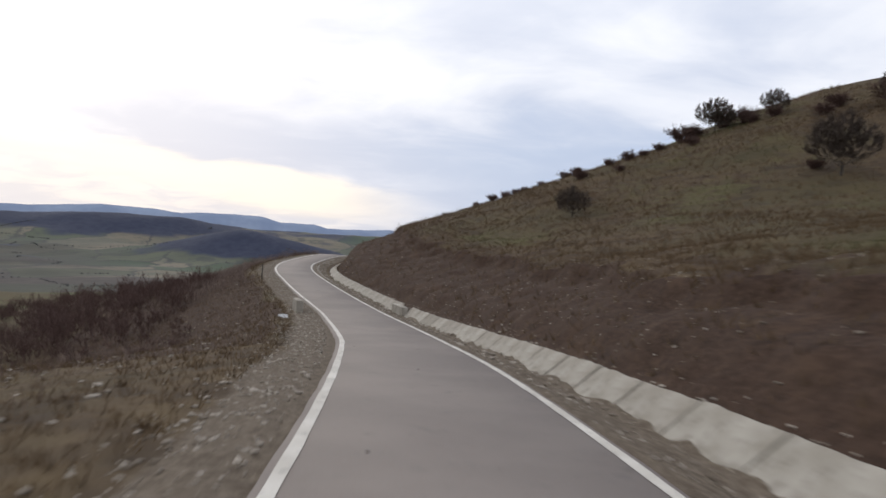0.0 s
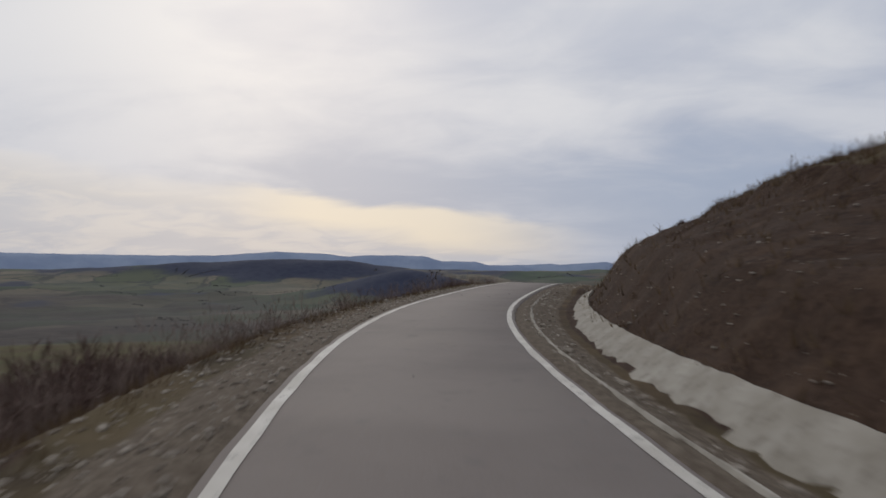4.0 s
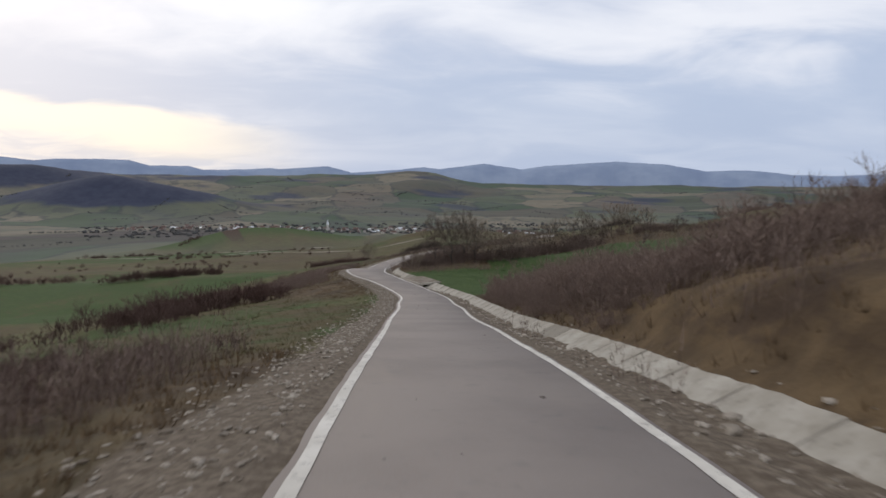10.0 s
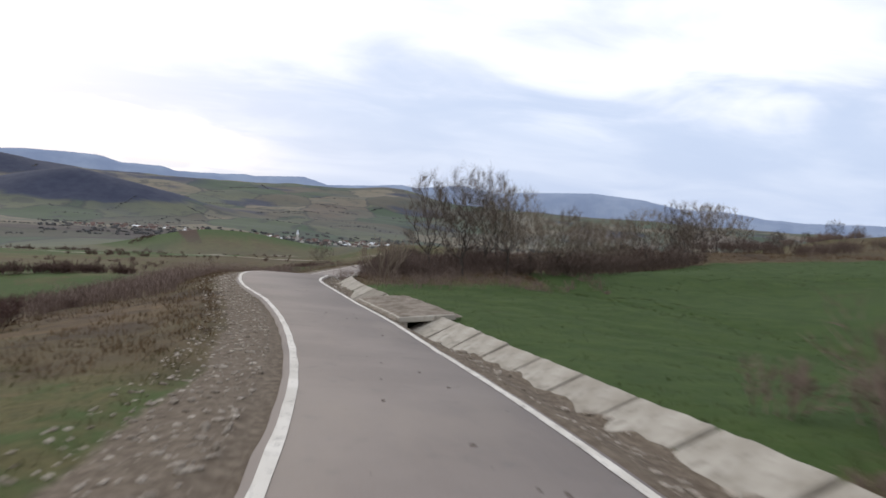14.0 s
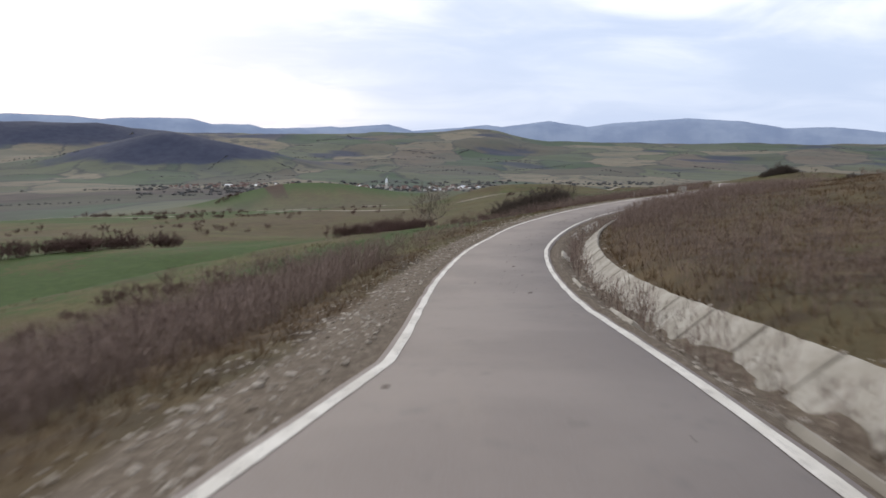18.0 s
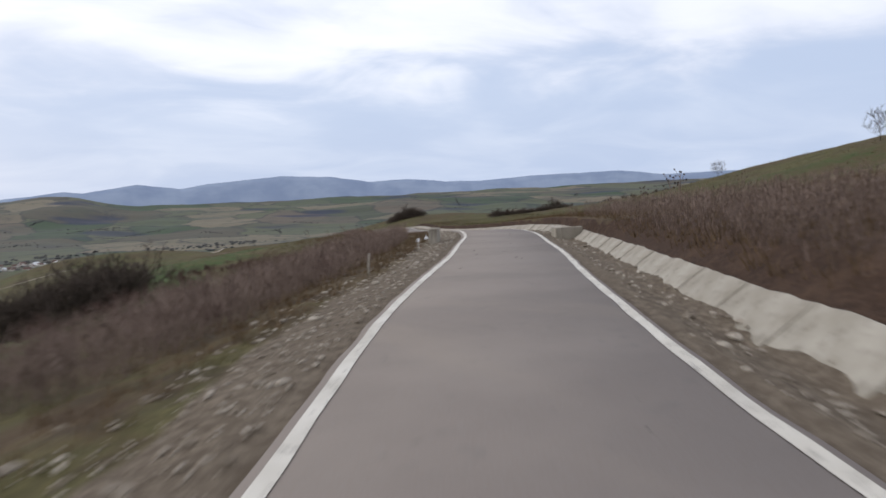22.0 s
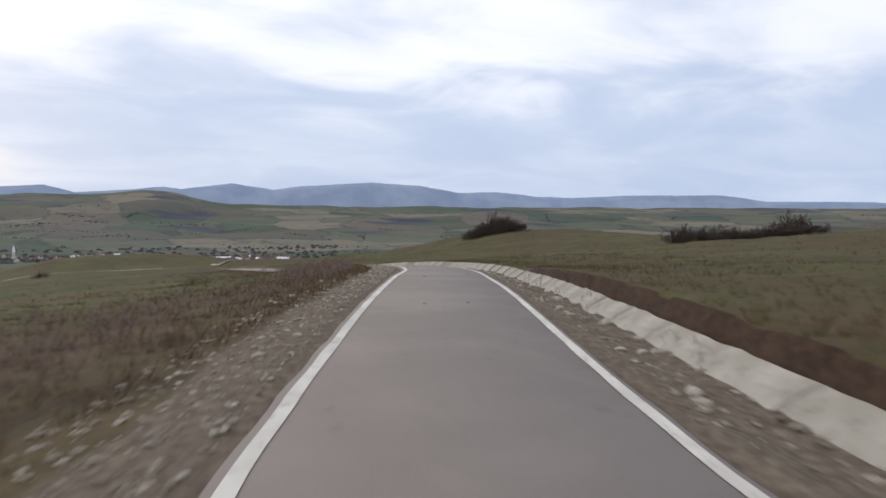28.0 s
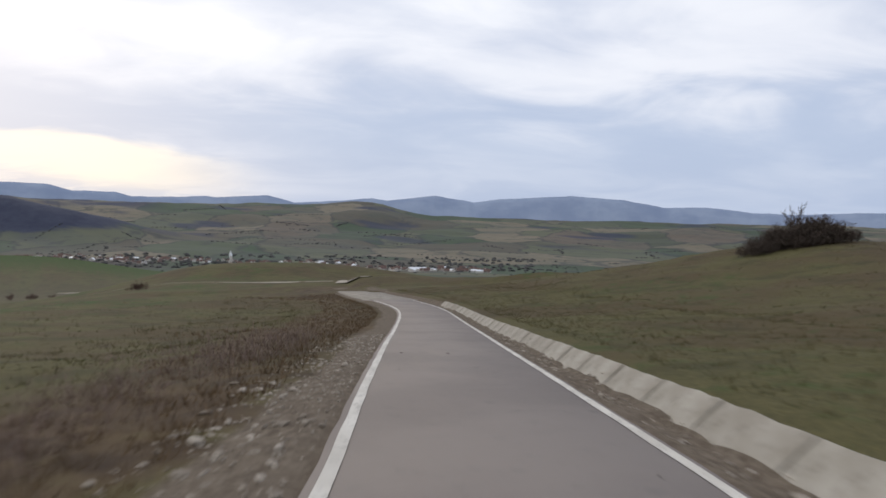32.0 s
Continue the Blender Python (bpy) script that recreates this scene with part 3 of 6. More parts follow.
def mound(x, y, cx, cy, h, rx, ry=None, turn=0.0):
    dx, dy = x - cx, y - cy
    c, s = math.cos(turn), math.sin(turn)
    a, b = (dx * c + dy * s) / rx, (-dx * s + dy * c) / (ry or rx)
    return h * np.exp(-(a * a + b * b))


MID = (20.0, 200.0)
KNOLL = 16.9
SPINE_Y = [(-400, 8), (-100, 6), (0, 0), (100, -1.5), (200, -9.5), (300, -15), (360, -19), (430, -24.5), (520, -32), (600, -38), (750, -48), (950, -63),
           (1150, -78), (1400, -93), (1900, -100), (2300, -97), (2800, -80), (3300, -58), (3800, -38), (4300, -36), (4700, -80)]
# how far the last hills before the ridge rise, by degrees left of north
HILLS = [(-90, 0), (-40, 0), (-20, 4), (-12, 12), (-10, 35), (-8, 72), (-6, 76), (-4, 58), (0, 60), (6, 52), (12, 54), (18, 58), (26, 50), (40, 25), (75, 20)]


def macro(x, y):
    """The land away from the road."""
    r = np.hypot(x - MID[0], y - MID[1])
    reach = np.where(y > 600, np.maximum(y, 200 + r), y)
    z = table(reach, SPINE_Y)
    xr = np.interp(y, LINE[:, 1], LINE[:, 0])
    dl, dr = np.maximum(xr - x, 0), np.maximum(x - xr, 0)
    near = 1 - sstep(500, 1400, y)
    ease = table(y, [(0, 1), (250, 1), (285, .75), (335, .32), (480, .1), (700, 0)])
    z = z - near * (13 * ease * (1 - np.exp(-dl / 35)) + 30 * sstep(60, 900, dl) + (5.5 + 3.5 * sstep(530, 640, y)) * sstep(25, 75, dl) * sstep(285, 335, y) * (1 - sstep(820, 1000, y)))
    z = z + near * (-0.012 * dr)
    z = z + mound(x, y, 68, 100, 29.6, 56, 52) + mound(x, y, 105, 250, 8.3, 45, 58) + mound(x, y, 28, 228, 1.2, 22, 24) + mound(x, y, 22, 141, 3.8, 13, 10)
    z = z + mound(x, y, 109, 420, 5.0, 40, 30) + mound(x, y, 57, 556, 5.0, 45, 24) + mound(x, y, -65, 757, KNOLL, 75, 38)
    z = z + mound(x, y, 85, 205, 3.5, 45, 35) + mound(x, y, 160, 330, 3.5, 70, 80)
    z = z + table(np.degrees(np.arctan2(MID[0] - x, y - MID[1])), HILLS) * sstep(2700, 3900, r)
    z = z + mound(x, y, -610, 2480, 92, 330, 200, -0.2) + mound(x, y, -1440, 3300, 72, 560, 260, 0.4) + mound(x, y, -2300, 2900, 25, 600, 350, 0.6)
    z = z + mound(x, y, 350, 3300, 16, 420, 200, 0.5) + mound(x, y, -150, 3350, 14, 300, 180, -0.3) + mound(x, y, 1500, 2500, 26, 600, 260, -0.4)
    big = sstep(600, 2400, r)
    z = z + big * (8 * wave(x, y, 260, 1.0) + 5 * wave(x, y, 120, 2.0)) + (1 - big) * 0.8 * sstep(15, 120, np.minimum(r, 120)) * wave(x, y, 38, 3.0)
    return np.minimum(z, 120)


def road_uv(x, y):
    """Nearest station and signed distance from the road's middle."""
    s, u = np.empty(len(x)), np.empty(len(x))
    for k in range(0, len(x), 20000):
        dx = x[k:k + 20000, None] - LINE[None, :, 0]
        dy = y[k:k + 20000, None] - LINE[None, :, 1]
        j = (dx * dx + dy * dy).argmin(1)
        i = np.arange(len(j))
        dx, dy = dx[i, j], dy[i, j]
        t = -dx * np.sin(HEAD[j]) + dy * np.cos(HEAD[j])
        q = dx * np.cos(HEAD[j]) + dy * np.sin(HEAD[j])
        s[k:k + 20000] = STATION[j] + np.clip(t, -1, 1)
        u[k:k + 20000] = np.where(np.abs(t) < 1.5, q, np.sign(q) * np.hypot(q, t))
    return s, u


def verge(s, u):
    """Height over the road's middle, near the road."""
    right = u > 0
    d = np.abs(u)
    # right: shoulder, ditch, wall, bank, slope
    open_ = ditch_there(s)
    top, foot, wide = wall_top(s), ditch_foot(s), ditch_wide(s)
    dug = 0.35 * sstep(171, 175, s) * (1 - sstep(183, 187, s))
    floor = (ditch_floor(s) + silt(s) - dug) * open_ - 0.05 * (1 - open_)
    crest = foot + wide
    zr = np.where(d > 1.72, -0.02 + (floor + 0.02) * sstep(1.75, foot - 0.12, d), -0.012 * d)
    k = np.clip((d - foot) / wide, 0, 1)
    base = ditch_floor(s) * open_ - 0.05 * (1 - open_)
    over = (floor - base + 0.10) * np.maximum(0, 1 - (k / 0.5) ** 2)
    zr = np.where(d > foot, base - 0.12 + (top - base) * k + over, zr)
    cut = table(s, CUT_R)
    e = np.maximum(d - crest - 0.08, 0)
    steep = sstep(266, 272, s) * (1 - sstep(346, 352, s))
    e = np.maximum(e + steep * (.14 * (lumps(s, s * 0, .7, 11) - .5) + .10 * (lumps(s, s * 0, 2.3, 12) - .5)) * (e > 0), 0)
    zr = zr + cut * sstep(0.10 * steep, (0.6 + 0.9 * np.sqrt(cut)) * (1 - steep) + 0.24 * steep, e) + .05 * steep * sstep(.12, .20, e) * (1 - sstep(.7, 2.5, e)) + table(s, SLOPE_R) * e
    # torn turf at the head of the bare bank
    lip = turf_edge(s)
    fade = 1 - sstep(122, 134, s)
    zr = zr + fade * np.where(d > crest + .1, .42 * sstep(lip - .10, lip + .22, d) - .42 * sstep(lip + .3, lip + 6.5, d), 0)
    # left: shoulder, then the fall of the slope
    e = np.maximum(d - 3.3, 0)
    zl = np.where(d > 1.72, -0.02 - 0.10 * sstep(1.75, 3.0, d), -0.012 * d)
    sl = table(s, SLOPE_L)
    zl = zl + sl * 26 * (1 - np.exp(-e / 26))
    return np.where(right, zr, zl)


def land(x, y, su=None):
    x, y = np.asarray(x, float), np.asarray(y, float)
    s, u = road_uv(x, y) if su is None else su
    p = at(s, 0.0)
    bank = np.interp(s, STATION, SIDE[:, 2])
    zn = p[..., 2] + bank * np.clip(u, -3.5, 3.5) + verge(s, u)
    d = np.abs(u)
    w = 1 - sstep(9, 48, d)
    far_end = (s > STATION[-1] - 0.5) | (s < STATION[0] + 0.5)
    w = np.where(far_end, (1 - sstep(3, 30, d)), w)
    rough = sstep(3.6, 9, d) * 0.10 * wave(x, y, 1.9, 4.0) + sstep(4, 14, d) * 0.22 * wave(x, y, 6.5, 5.0)
    bare = np.where(u > 0, sstep(3.3, 4.0, u) * (1 - sstep(turf_edge(s), 13, u)) * (1 - sstep(128, 140, s)), 0)
    rough = rough + bare * (.26 * (lumps(x, y, 1.5, 1) - .5) + .20 * (lumps(x, y, .62, 2) - .5) + .12 * (lumps(x, y, .3, 3) - .5))
    edge = np.where(u > 0, sstep(1.8, 2.1, d) * (1 - sstep(2.7, 3.2, d)), sstep(1.8, 2.2, d) * (1 - sstep(5, 8, d)))
    rough = rough + edge * (.05 * (lumps(x, y, .5, 4) - .5) + .04 * (lumps(x, y, .25, 5) - .5))
    return w * zn + (1 - w) * macro(x, y) + rough * (d < 60)


def cover(x, y, s, u):
    """How green, how bare and how stony the ground is."""
    d = np.abs(u)
    r = u > 0
    n1, n2 = wave(x, y, 17, 6.0), wave(x, y, 5.0, 7.0)
    green = np.full(len(x), 0.18)
    left_green = table(s, [(-15, .42), (15, .38), (35, .2), (105, .2), (122, .25), (127, .3), (133, .80), (150, .84), (160, .78), (167, .66), (174, .5), (195, .25), (220, .45), (228, .98), (250, .98), (258, .7), (268, .42), (300, .46), (330, .5), (360, .56), (470, .56)])
    right_green = table(s, [(-15, .22), (60, .15), (110, .12), (124, .0), (154, .0), (158, .3), (163, 1.1), (186, 1.1), (195, .25), (235, .25), (250, .22), (274, .26), (287, .62), (330, .62), (360, .58), (470, .58)])
    green = np.where(r, right_green, left_green)
    field = r & (s > 118) & (s < 225) & (u > 13)
    green = np.where(field & (y < np.interp(x, [0, 17, 42, 75, 150], [193, 203, 224, 221, 225])) & (y > 128) & (u < 150), 1.1, green)
    meadow = (~r) & (s > 176) & (d > 15 + 5 * n1)
    green = np.where(meadow, np.where(y > 330, .66, np.where(y > 226, .80, .64)), green)
    # narrow strips of pasture and ploughland on the slopes to the west
    v = y + 0.22 * x + 16 * wave(x, y, 80, 1.0)
    k = np.floor(v / 27.0)
    strip_green = 0.55 + 0.45 * np.sin(k * 12.9898 + 4.1 * np.floor((x - 0.3 * y) / 95.0))
    inside = (~r) & (y > 236) & (d > 24 + 5 * n1) & (x < 8) | (y > 520) & (x < -5)
    green = np.where(inside, 0.34 + 0.62 * strip_green, green)
    knoll = mound(x, y, -65, 757, 1, 75, 38)
    green = np.where(knoll > 0.25, 1.1, green)
    green = np.where(r & (s < 112) & (u > turf_edge(s) + 2.5), .34 + .14 * wave(x, y, 9, 2.0), green)
    green = green + 0.16 * n1 + 0.1 * n2
    weedy = np.exp(-((d - 4.6) / 2.2) ** 2)
    green = green - 0.35 * weedy * np.where(r & ((s > 148) & (s < 188) | (s > 300)), 0.15, np.where(r & (s > 255), 0.6, np.where(~r & (s > 126) & (s < 166), .25, 1.0)))
    green = green - np.where(~r & (s > 200) & (s < 300), .3 * (1 - sstep(3.6, 5.4, d)), 0)
    clay = np.where(r, table(s, [(-15, .15), (10, .2), (40, .3), (66, .1), (84, .15), (91, .7), (98, 1.0), (122, .9), (134, .45), (146, .1), (180, 0), (470, .0)]), 0.0)
    clay = np.where(~r & (s > 164) & (s < 190), (.36 + .42 * n2) * sstep(3.6, 4.6, d), clay)
    clay = clay * np.where(~r, 1 - sstep(9, 14, d), 1)
    clay = clay * np.where(r, 1 - sstep(5.5 + 1.2 * n1, 9.5 + 2 * n1, d), 1)
    stone = np.where(r, (1 - sstep(2.7, 3.0, d)), 1 - sstep(2.3 + 0.25 * n2, 3.2 + 0.4 * n2, d)) * sstep(1.5, 1.75, d)
    stone = np.where(r, stone * 0.8, stone * np.where((s > 58) & (s < 108), 1 - 0.5 * sstep(2.2, 2.9, d), 1.0))
    az = np.degrees(np.arctan2(MID[0] - x, y - MID[1]))
    q = np.hypot(x - MID[0], y - MID[1]) + 60 * n1
    clay = np.maximum(clay, sstep(760, 900, q) * (1 - sstep(1350, 1500, q)) * sstep(2, 9, az) * 0.9)
    clay = np.maximum(clay, sstep(22, 32, az) * sstep(420, 650, q) * (1 - sstep(2500, 3100, q)) * (.7 + .3 * wave(x, y, 150, 2.0)))
    return np.stack([np.clip(green, 0, 1), np.clip(clay, 0, 1), np.clip(stone, 0, 1)], 1)


def mesh_object(name, verts, faces, mats, smooth=False, parent=None):
    me = bpy.data.meshes.new(name)
    verts, faces = np.asarray(verts, np.float32), np.asarray(faces, np.int32)
    me.vertices.add(len(verts))
    me.vertices.foreach_set("co", verts.ravel())
    k = faces.shape[1]
    me.loops.add(faces.size)
    me.loops.foreach_set("vertex_index", faces.ravel())
    me.polygons.add(len(faces))
    me.polygons.foreach_set("loop_start", np.arange(0, faces.size, k, dtype=np.int32))
    me.polygons.foreach_set("loop_total", np.full(len(faces), k, np.int32))
    me.update(calc_edges=True)
    me.validate()
    me.polygons.foreach_set("use_smooth", np.full(len(me.polygons), smooth))
    for m in mats if isinstance(mats, (list, tuple)) else [mats]:
        me.materials.append(m)
    ob = new(name, me)
    if parent:
        ob.parent = parent
    return ob


def grid_faces(rows, cols, base=0, closed=False):
    i, j = np.meshgrid(np.arange(rows - 1), np.arange(cols if closed else cols - 1), indexing="ij")
    k = (j + 1) % cols
    return base + np.stack([i * cols + j, i * cols + k, (i + 1) * cols + k, (i + 1) * cols + j], -1).reshape(-1, 4)


def color_layer(me, name, rgb):
    a = me.color_attributes.new(name, "FLOAT_COLOR", "POINT")
    a.data.foreach_set("color", np.concatenate([rgb, np.ones((len(rgb), 1))], 1).astype(np.float32).ravel())


def build_ground():
    """One sheet: a fine strip along the road, a grid round it and rings out to the hills."""
    V, F, SU = [], [], []
    # strip
    ss = np.arange(-14.5, S_END + 0.01, 0.4)
    us = np.concatenate([[-9.5, -8.6, -7.8, -7, -6.3, -5.7, -5.2, -4.8], np.arange(-4.5, -1.75, .2), [-1.72, -0.8, 0, 0.8, 1.72], np.arange(1.85, 4.3, .12), np.arange(4.4, 10.2, .28), np.arange(10.3, 14.1, .6)])
    S, U = np.meshgrid(ss, us, indexing="ij")
    s, u = S.ravel(), U.ravel()
    p = at(s, u)
    z = land(p[:, 0], p[:, 1], (s, u))
    z = z - np.where(np.abs(u) < 1.75, 0.03, 0)
    z = z + np.where((u > 12.6) | (u < -8.2), -0.04, 0.0)
    V.append(np.stack([p[:, 0], p[:, 1], z], 1))
    F.append(grid_faces(len(ss), len(us))[:, ::-1])
    SU.append((s, u))
    return V, F, SU


def build_land():
    V, F, SU = build_ground()
    base = len(V[0])

    def sheet(x, y, faces, base):
        s, u = road_uv(x, y)
        z = land(x, y, (s, u))
        inside = (u > -8.6) & (u < 12.6) & (s > -14.4) & (s < S_END - 4)
        z = z - np.where(inside, 0.5 + 0.9 * (1 - sstep(5.5, 8.6, np.where(u > 0, u - 4, -u))), 0.0)
        V.append(np.stack([x, y, z], 1))
        F.append(faces + base)
        SU.append((s, u))
        return base + len(x)

    xs, ys = np.arange(-130, 190.1, 1.9), np.arange(-60, 600.1, 1.9)
    Y, X = np.meshgrid(ys, xs, indexing="ij")
    base = sheet(X.ravel(), Y.ravel(), grid_faces(len(ys), len(xs)), base)
    # rings that begin at the grid's rim: a square ring morphing into circles
    ang = np.radians(np.arange(0, 360, 0.75))
    cx, cy, hx, hy = 30.0, 270.0, 159.0, 329.0
    k = 1 / np.maximum(np.abs(np.cos(ang)) / hx, np.abs(np.sin(ang)) / hy)
    rings = np.concatenate([[0, .01, .025, .045, .07, .1], np.linspace(.12, 1, 250)])
    R1 = 4750.0
    q = rings ** 1.45
    rad = k[None] * (1 - q[:, None]) + R1 * q[:, None]
    X, Y = cx + rad * np.cos(ang), cy + rad * np.sin(ang)
    base = sheet(X.ravel(), Y.ravel(), grid_faces(len(rings), len(ang), 0, True), base)
    V3, s, u = np.concatenate(V), np.concatenate([a[0] for a in SU]), np.concatenate([a[1] for a in SU])
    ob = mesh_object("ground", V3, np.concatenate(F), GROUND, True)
    x, y = V3[:, 0], V3[:, 1]
    color_layer(ob.data, "cover", cover(x, y, s, u))
    r = np.hypot(x - MID[0], y - MID[1])
    farm = sstep(330, 700, r)
    n2 = wave(x, y, 5.0, 7.0)
    scarp = np.where((u > 0) & (s > 266) & (s < 352), (1 - sstep(.30 + .06 * n2, .44 + .06 * n2, u - ditch_foot(s) - ditch_wide(s))) * sstep(2.9, 3.0, u), 0)
    scarp = np.maximum(scarp, np.where((u > 0) & (s > 244) & (s < 270), .62 * sstep(3.0, 3.2, u) * (1 - sstep(6 + n2, 10 + n2, u)) * sstep(244, 252, s), 0))
    scarp = np.maximum(scarp, np.where(s < 60, .72, .55) * np.where((u < 0) & (s > 20) & (s < 112), sstep(2.9 + .4 * n2, 3.8 + .4 * n2, -u) * (1 - sstep(12, 20, -u)), 0))
    lip = turf_edge(s)
    bank = (1 - sstep(lip - .1, lip + .5, u)) + .45 * (1 - sstep(lip, lip + 7, u))
    scarp = np.maximum(scarp, np.where((u > 0) & (s < 100), np.clip(bank, 0, 1) * sstep(2.9, 3.2, u) * (1 - sstep(86, 98, s) * (1 - sstep(5.6 + .8 * n2, 7.0 + .8 * n2, u))), 0))
    scarp = np.maximum(scarp, np.where((u > 0) & (s >= 100) & (s < 126), .8 * sstep(lip - 1.2, lip - .6, u) * (1 - sstep(lip, lip + 1.0, u)), 0))
    knoll = mound(x, y, -65, 757, 1, 75, 38)
    # the worn scarp down the knoll's west end
    q = np.clip(((x + 84) * -24 + (y - 757) * -29) / (24 ** 2 + 29 ** 2), 0, 1)
    bare = 1 - sstep(3.5, 6.0, np.hypot(x + 84 + 24 * q, y - 757 + 29 * q))
    farm = farm * (1 - sstep(.15, .3, knoll))
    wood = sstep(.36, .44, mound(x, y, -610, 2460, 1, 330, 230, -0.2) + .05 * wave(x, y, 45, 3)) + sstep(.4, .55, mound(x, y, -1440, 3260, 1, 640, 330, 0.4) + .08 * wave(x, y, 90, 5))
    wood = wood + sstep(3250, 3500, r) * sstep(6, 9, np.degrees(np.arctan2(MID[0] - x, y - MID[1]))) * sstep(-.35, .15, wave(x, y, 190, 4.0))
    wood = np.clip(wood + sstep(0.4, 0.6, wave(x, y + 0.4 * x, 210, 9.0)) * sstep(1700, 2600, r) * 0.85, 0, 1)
    scarp = np.where(r < 420, scarp, bare)
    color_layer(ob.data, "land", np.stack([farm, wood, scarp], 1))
    tagged(ob, "hilly ground of dry brown grass and green fields", "ground", kind="structure")


build_land()

# ---------------------------------------------------------------- far ridges
SKYLINE = [(75, 1.3), (60, 1.2), (48, 1.35), (40, 1.3), (34, 1.3), (30, 1.35), (28, 1.5), (25.6, 1.7), (22, 1.6), (20.0, 1.38), (18.8, 1.5), (15.8, 1.52), (14.1, 1.46), (12.7, 1.09),
           (10.1, 1.08), (9.1, .8), (6.2, .84), (4.2, .95), (3.6, .87), (0, 1.11), (-1.8, .62), (-3.2, .70), (-4.9, .81), (-7.4, 1.05), (-8.6, .9), (-12, 1.33),
           (-14.8, .89), (-16.8, 1.15), (-21.9, 1.46), (-25.6, 1.22), (-28.4, .72), (-31.3, .78), (-34.2, .45), (-36.8, .36), (-40.9, .55), (-47.2, .55), (-50, .12), (-55, .12), (-60, 0),
           (-70, .2), (-85, .4)]


def build_ridge(name, radius, lift, spread, mat, label, seed, rough):
    az = np.arange(-85, 75, 0.12)
    pts = sorted(SKYLINE)
    el = np.interp(az, [p[0] for p in pts], [p[1] for p in pts]) + lift
    el = el + rough * (wave(az * 10, az * 3, 9, seed) * 0.6 + wave(az * 10, az, 2.2, seed + 1) * 0.4)
    a = np.radians(az)
    V = []
    for k, (rk, fk) in enumerate(((0.93, -0.2), (0.96, 0.55), (0.985, 0.85), (1.0, 1.0), (1.03, 0.4))):
        r = radius * rk
        z = -9 + np.tan(np.radians(el)) * radius * fk - 75 * (1 - fk) * 0.9 + 6 * wave(az * 9, az * 2 + k, 6, seed) * (0.2 + spread * (k < 3))
        V.append(np.stack([MID[0] - r * np.sin(a), MID[1] + r * np.cos(a), z], 1))
    ob = mesh_object(name, np.concatenate(V), grid_faces(5, len(az)), mat, True)
    tagged(ob, label, "hills", kind="structure")


# blue colour and emission stand in for the haze before the ridge
build_ridge("backdrop_ridge", 4550.0, 0.0, 1.0, mat_ridge("hazy_ridge", (0.135, 0.168, 0.24), (0.17, 0.205, 0.275), 0.5), "wooded ridge along the skyline, painted hazy blue", 1.0, 0.02)

# ---------------------------------------------------------------- road and its edge lines


def strip(name, s0, s1, step, left, right, lift, mat, label, cat, thick=0.0, ragged=0.0):
    ss = np.arange(s0, s1 + 1e-6, step)
    uL, uR = left(ss), right(ss)
    if ragged:
        uL = uL + ragged * wave(ss, ss * 0.3, 0.7, 2.0)
        uR = uR + ragged * wave(ss, ss * 0.3, 0.7, 3.0)
    cols = [at(ss, uL, lift), at(ss, 0.5 * (uL + uR), lift), at(ss, uR, lift)]
    if thick:
        cols = [at(ss, uL - 0.03, lift - thick)] + cols + [at(ss, uR + 0.03, lift - thick)]
    V = np.stack(cols, 1).reshape(-1, 3)
    ob = mesh_object(name, V, grid_faces(len(ss), len(cols))[:, ::-1], mat, True)
    return tagged(ob, label, cat, kind="structure")


def half_left(s):
    return -np.interp(s, STATION, WL)


def half_right(s):
    return np.interp(s, STATION, WR)


strip("road", -14.5, 440.0, 0.5, lambda s: half_left(s) - 0.13, lambda s: half_right(s) + 0.11, 0.012, ASPHALT, "single-lane grey asphalt road, worn and dusty", "road", 0.06, 0.022)
strip("gravel_road", 438.5, S_END, 0.5, lambda s: half_left(s) - 0.7, lambda s: half_right(s) + 0.6, 0.004, mat_plain("pale_gravel", (0.19, 0.165, 0.135), (0.31, 0.28, 0.235), 1.5, .95), "pale gravel surface where the asphalt ends", "road", 0.05, 0.15)
strip("road_line_left", -14.5, 438, 0.5, lambda s: half_left(s) - 0.060, lambda s: half_left(s) + 0.066, 0.017, PAINT, "worn white painted edge line on asphalt", "road marking", 0, 0.012)
strip("road_line_right", -14.5, 438, 0.5, lambda s: half_right(s) - 0.06, lambda s: half_right(s) + 0.06, 0.017, PAINT, "worn white painted edge line on asphalt", "road marking", 0, 0.012)

# ---------------------------------------------------------------- helpers for things


def part(name, bm, mat, parent, label=""):
    me = bpy.data.meshes.new(name)
    bm.to_mesh(me)
    bm.free()
    me.materials.append(mat)
    ob = new(name, me)
    ob.parent = parent
    if label:
        tagged(ob, label)
    return ob


def base_at(name, m, label="", cat="", group="", kind=""):
    ob = new(name)
    ob.matrix_basis = m
    return tagged(ob, label, cat, group, kind)


def ground_z(x, y):
    return land(np.atleast_1d(np.asarray(x, float)), np.atleast_1d(np.asarray(y, float)))


def block_bm(sx, sy, sz, bevel=0.02, jag=0.0, seed=0):
    bm = bmesh.new()
    bmesh.ops.create_cube(bm, size=1.0, matrix=Matrix.Diagonal((sx, sy, sz, 1)))
    bmesh.ops.bevel(bm, geom=bm.edges[:], offset=bevel, segments=1, affect="EDGES")
    rnd = random.Random(seed)
    for v in bm.verts:
        v.co += Vector((rnd.uniform(-1, 1), rnd.uniform(-1, 1), rnd.uniform(-1, 1))) * jag
    return bm


